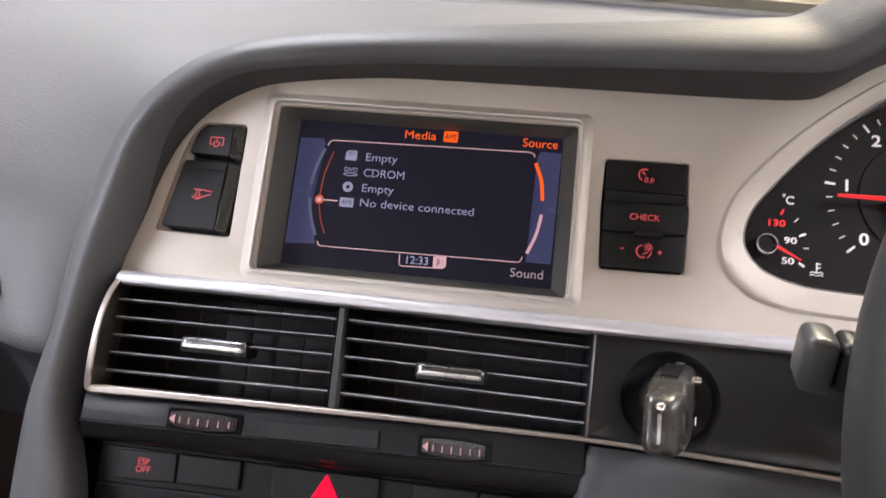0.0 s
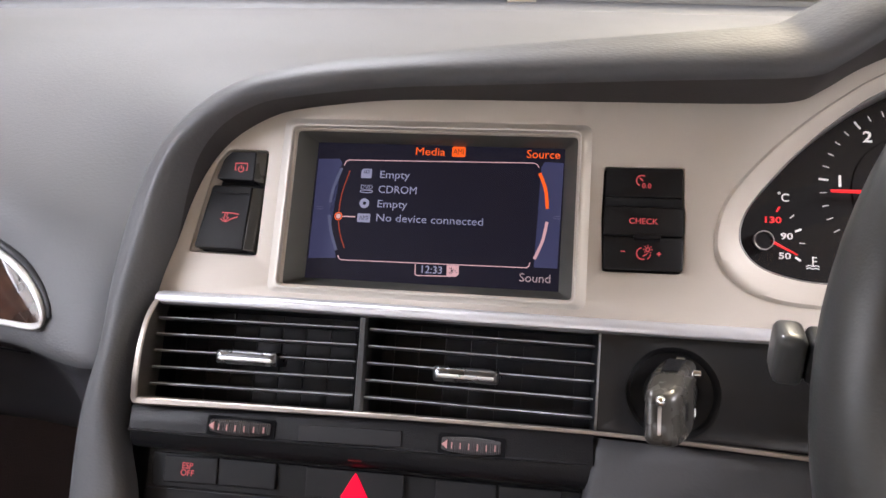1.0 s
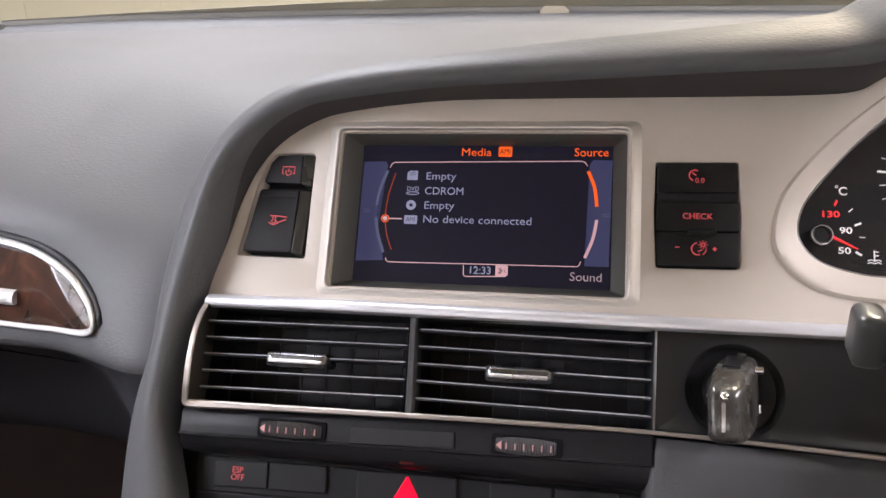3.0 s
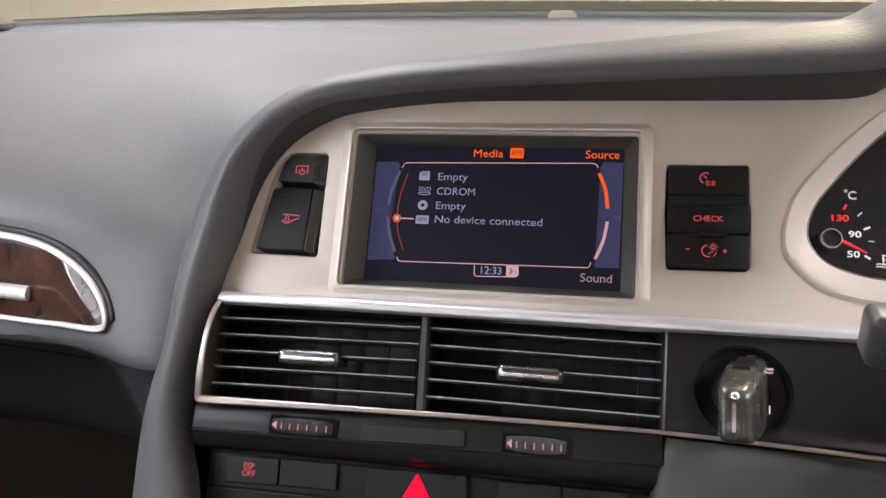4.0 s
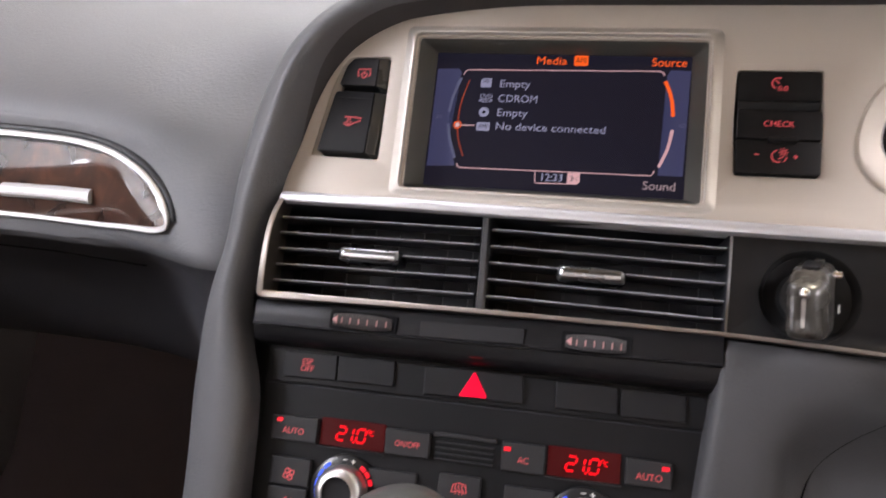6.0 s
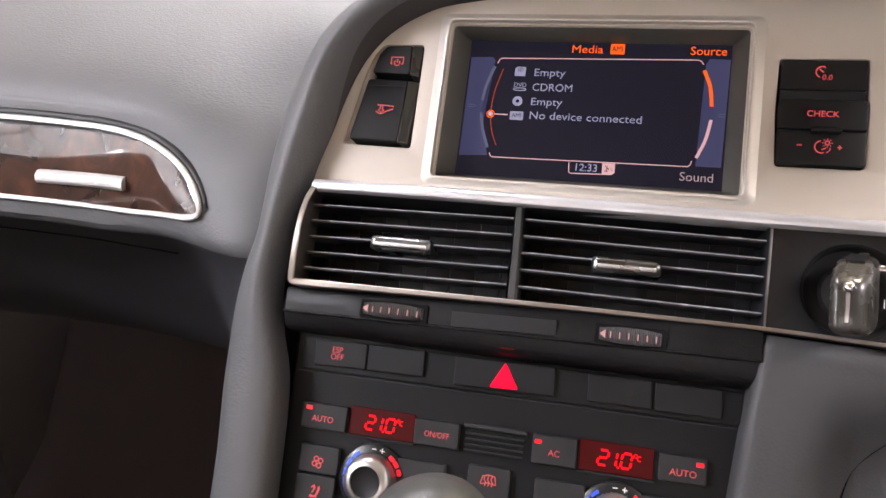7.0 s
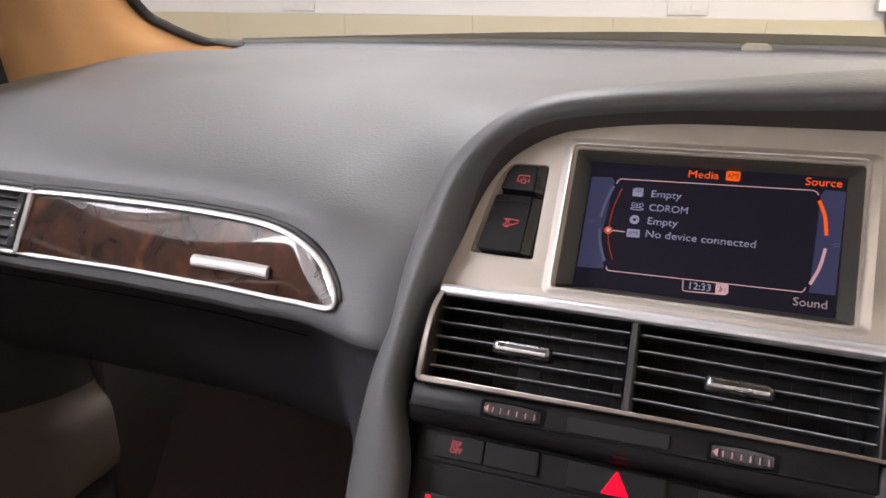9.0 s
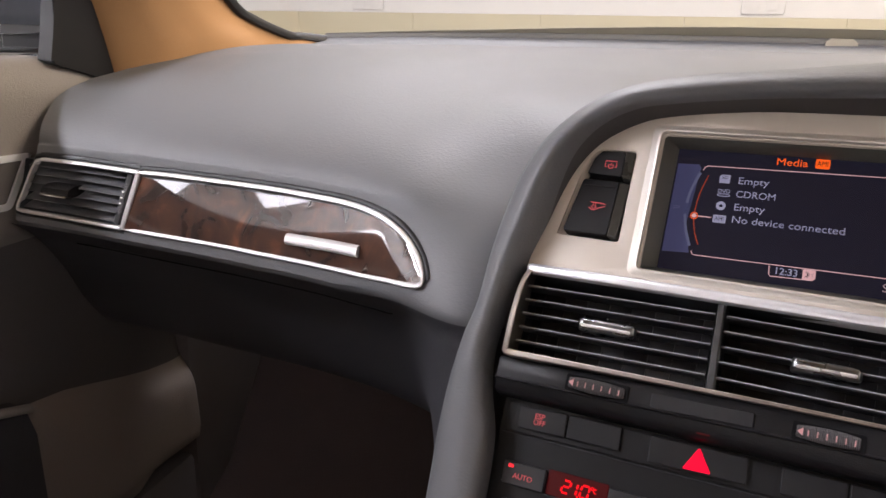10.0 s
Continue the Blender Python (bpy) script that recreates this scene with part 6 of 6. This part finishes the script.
def passenger_vent():
    v = thing("side_air_vent", "black slatted passenger air vent in a chrome frame", "air vent", m=CAR)
    x0, x1 = -0.780, -0.635
    back = 0.032
    part("duct", loft([[on_front(x, z, o) for z, o in ((0.932, 0.002), (0.930, -back), (0.880, -back), (0.878, 0.002))] for x in (x0, x0 + 0.03, -0.70, x1)], caps=False), DEEP, v)
    part("end_wall", loft([[on_front(x, 0.932, o), on_front(x, 0.876, o)] for x, o in ((x0, 0.002), (x0 + 0.006, -back))]), DEEP, v)
    for k in range(6):
        z = 0.9262 - 0.0090 * k
        rings = []
        for x in (x0 + 0.002, -0.74, -0.70, x1 - 0.001):
            rings.append([on_front(x, z + dz, o) for o, dz in ((-0.0015, -0.0020), (-0.0024, -0.0012), (-0.018, 0.0052), (-0.0185, 0.0040), (-0.0024, -0.0026))])
        part("slat", loft(rings, closed=True, caps=True), VENT_BLADE, v)
    tab = part("tab", loft([[on_front(x, z, o) for z, o in ((0.9085, -0.012), (0.9095, 0.004), (0.907, 0.012), (0.9015, 0.0135), (0.898, 0.008), (0.899, -0.012))] for x in (-0.741, -0.702)], closed=True, caps=True), BLACK, v)
    part("tab_edge", strip_along([(-0.7405, 0.8996), (-0.7025, 0.8996)], 0.0020, 0.006, 0.0146), BRIGHT, tab, "chrome edge of the tab")
    part("wheel_bezel", strip_along([(-0.6268, 0.9305), (-0.6385, 0.8785)], 0.0150, -0.004, 0.0018), SLATE_BLANK, v, "dark plate round the thumbwheel")
    rings = []
    for k in range(29):
        f = k / 28
        z = 0.9235 - 0.037 * f
        x = -0.6288 - 0.0075 * f
        o = 0.0016 + 0.0034 * math.sin(math.pi * f) - (0.0005 if k % 2 else 0)
        rings.append([on_front(x + dx, z, oo) for dx, oo in ((-0.0032, -0.002), (-0.0032, o - 0.0008), (0, o), (0.0032, o - 0.0008), (0.0032, -0.002))])
    part("wheel", loft(rings, closed=True, caps=True), THUMB, v, "dark ribbed thumbwheel", sharp=0.3)
    for k in range(3):
        part("wheel_mark", strip_along([(-0.6322 - 0.0012 * k, 0.9125 - 0.006 * k), (-0.6300 - 0.0012 * k, 0.9125 - 0.006 * k)], 0.0014, 0.004, 0.0053), DIAL_WHITE, v)
    loop = [(-0.6160, 0.9335), (-0.70, 0.9335), (-0.755, 0.9330), (-0.7635, 0.9308), (-0.770, 0.918), (-0.776, 0.90), (-0.7825, 0.882), (-0.7825, 0.8770), (-0.775, 0.8755), (-0.70, 0.8750), (-0.6310, 0.8750), (-0.6292, 0.8772), (-0.6172, 0.9318)]
    part("frame", strip_along(loop, 0.0034, -0.004, 0.0042, True), FRAME, v, "polished chrome frame")
    mid = (-0.70, 0.905)
    ring = [(min(-0.6150, x + (0.0042 if x > -0.7 else -0.003)), z + (0.0044 if z > mid[1] else -0.0040)) for x, z in loop]
    # Covers the mouth's edge; its black stands in for shade by the frame.
    part("gasket", strip_along(ring[:11], 0.0062, -0.004, 0.0006), BLACK, v, "black strip standing in for shade round the vent frame")


wood_trim()
passenger_vent()


# ---- door, mirror, footwell ----
def passenger_door():
    d = thing("passenger_door", "grey passenger door panel with a silver framed trim", "door", m=CAR)
    prof = [(-0.90, 1.038), (-0.845, 1.038), (-0.826, 1.034), (-0.812, 1.022), (-0.803, 1.0), (-0.800, 0.97), (-0.800, 0.93), (-0.80, 0.87), (-0.801, 0.845), (-0.807, 0.83), (-0.814, 0.80), (-0.818, 0.74), (-0.818, 0.665), (-0.812, 0.628), (-0.798, 0.606), (-0.788, 0.586), (-0.784, 0.548), (-0.785, 0.47), (-0.79, 0.41), (-0.80, 0.386), (-0.82, 0.372), (-0.85, 0.36), (-0.865, 0.30), (-0.87, 0.21)]
    rows = []
    for y in (0.337, 0.334, 0.325, 0.30, 0.25, 0.2, 0.15, 0.1, 0.0, -0.15, -0.4, -0.7, -0.9):
        pull = 0.03 if y > 0.335 else 0.006 if y > 0.33 else 0.0
        sink = 0.07 * smooth(0.0, 0.33, y)
        row = []
        for x, z in prof:
            corner = smooth(0.18, 0.335, y) * smooth(0.47, 0.37, z) * 0.05
            rim = 0.03 * smooth(0.15, 0.3, y) if z > 0.99 else 0.0
            row.append(Vector((x - pull - corner, y, z - rim - sink * smooth(0.74, 0.66, z) * smooth(0.4, 0.5, z))))
        rows.append(dense(row, 3))
    part("card", loft([r[:28] for r in rows]), DOORSKIN, d, sharp=1.0)
    part("insert", loft([r[27:40] for r in rows]), DOOR_DARK, d, "door recess with its shade put into a darker colour", sharp=1.0)
    part("lower_card", loft([r[39:] for r in rows]), DOOR_LOW, d, "brown-grey lower door card", sharp=1.0)
    frame = rounded([(0.0905, 0.9335), (0.0525, 0.8735), (-0.35, 0.886), (-0.35, 0.952)], 0.007, 5)
    m = len(frame)
    bm = bmesh.new()
    big = [bm.verts.new((-0.7985, y, z)) for y, z in frame]
    top = [bm.verts.new((-0.7945, y, z)) for y, z in frame]
    ins = inset(frame, 0.0075)
    low = [bm.verts.new((-0.7945, y, z)) for y, z in ins]
    dep = [bm.verts.new((-0.7985, y, z)) for y, z in ins]
    for a, b in ((big, top), (top, low), (low, dep)):
        for i in range(m):
            j = (i + 1) % m
            bm.faces.new((a[i], a[j], b[j], b[i]))
    part("trim_frame", bm, STRIP, d, "silver frame of the door trim")
    bm = bmesh.new()
    ngon(bm, [bm.verts.new((-0.7970, y, z)) for y, z in inset(frame, 0.006)])
    part("trim_inlay", bm, DOOR_DARK, d, "dark grey inlay of the door")
    # the pocket in the lower card
    part("pocket", loft([[Vector((x, y, z - 0.35 * max(y, -0.2))) for x, z in ((-0.80, 0.648), (-0.775, 0.643), (-0.763, 0.613), (-0.763, 0.46), (-0.79, 0.44))] for y in (-0.5, -0.2, -0.005, 0.012)]), PAD_LOW, d, "dark door pocket")
    part("pocket_lip", loft([[Vector((-0.772 + 0.006 * math.cos(a), y, 0.646 - 0.35 * max(y, -0.2) + 0.006 * math.sin(a))) for a in [2 * math.pi * k / 10 for k in range(10)]] for y in (-0.5, -0.2, -0.02, 0.008, 0.016)], closed=True, caps=True), DOORSKIN, d)
    part("waist_strip", box(bmesh.new(), (-0.915, -0.85, 1.0385), (-0.858, 0.188, 1.0450), 0.002), BRIGHT, d, "bright strip at the window's foot")
    pane = part("window_pane", box(bmesh.new(), (-0.886, -0.85, 1.03), (-0.882, 0.15, 1.40)), GLASS, d, "clear side window")
    pane.visible_shadow = False
    ring = [[Vector((x, y, z)) for y, z in ((0.150, 1.030), (0.248, 1.0), (0.246, 1.012), (0.236, 1.05), (0.220, 1.104), (0.17, 1.19), (0.10, 1.28), (0.04, 1.33), (0.02, 1.30), (0.10, 1.20), (0.168, 1.1035), (0.160, 1.07))] for x in (-0.83, -0.806)]
    part("window_channel", loft([[Vector((x, y, z)) for y, z in ((0.145, 1.034), (0.1498, 1.034), (0.1597, 1.07), (0.1677, 1.1035), (0.0997, 1.20), (0.092, 1.20), (0.161, 1.103), (0.154, 1.07))] for x in (-0.826, -0.805)], closed=True, caps=True), BLACK, d, "dark upright channel beside the mirror triangle")
    part("sail_panel", loft(ring, closed=True, caps=True), BLACK, d, "black mirror triangle")


def mirror():
    m = thing("door_mirror", "dark door mirror outside the side window", "mirror", m=CAR @ pose(-1.085, 0.335, 1.125, 0, 0, 12))
    rings = []
    for y, s in ((0.09, 0.35), (0.075, 0.7), (0.04, 0.95), (0.0, 1.0), (-0.012, 0.98)):
        rings.append([Vector((0.105 * s * (abs(math.cos(a)) ** 0.6) * (1 if math.cos(a) > 0 else -1), y, 0.075 * s * (abs(math.sin(a)) ** 0.6) * (1 if math.sin(a) > 0 else -1))) for a in [2 * math.pi * k / 40 for k in range(40)]])
    part("housing", loft(rings, closed=True, caps=True), GLOSS, m)
    part("mirror_glass", box(bmesh.new(), (-0.09, -0.016, -0.06), (0.09, -0.0125, 0.06), 0.002), MIRROR_DARK, m, "mirror glass with its dark reflection put into the colour")
    part("arm", box(bmesh.new(), (-0.10, 0.0, -0.115), (0.19, 0.05, -0.055), 0.012), BLACK, m)


def footwell():
    f = thing("footwell_trim", "dark brown carpeted footwell side", "footwell trim", kind="structure", m=CAR)
    part("kick_panel", box(bmesh.new(), (-0.86, 0.335, 0.24), (-0.80, 0.64, 0.80), 0.012), KICK, f)
    rows = []
    for y in (-1.2, -0.6, -0.2, 0.1, 0.4, 0.64):
        rows.append([Vector((x, y, z)) for x, z in ((-0.29, 0.23), (-0.24, 0.30), (-0.2, 0.46), (-0.16, 0.56), (0.16, 0.56), (0.2, 0.46), (0.24, 0.3), (0.29, 0.23))])
    part("tunnel", loft([dense(r, 3) for r in rows]), CARPET, f, "brown carpet over the tunnel")
    part("toe_board", loft([[Vector((x, 0.30, 0.24)), Vector((x, 0.42, 0.30)), Vector((x, 0.58, 0.52)), Vector((x, 0.62, 0.70))] for x in (-0.80, -0.5, -0.2)]), CARPET, f, "sloping carpeted toe board")


passenger_door()
mirror()
footwell()
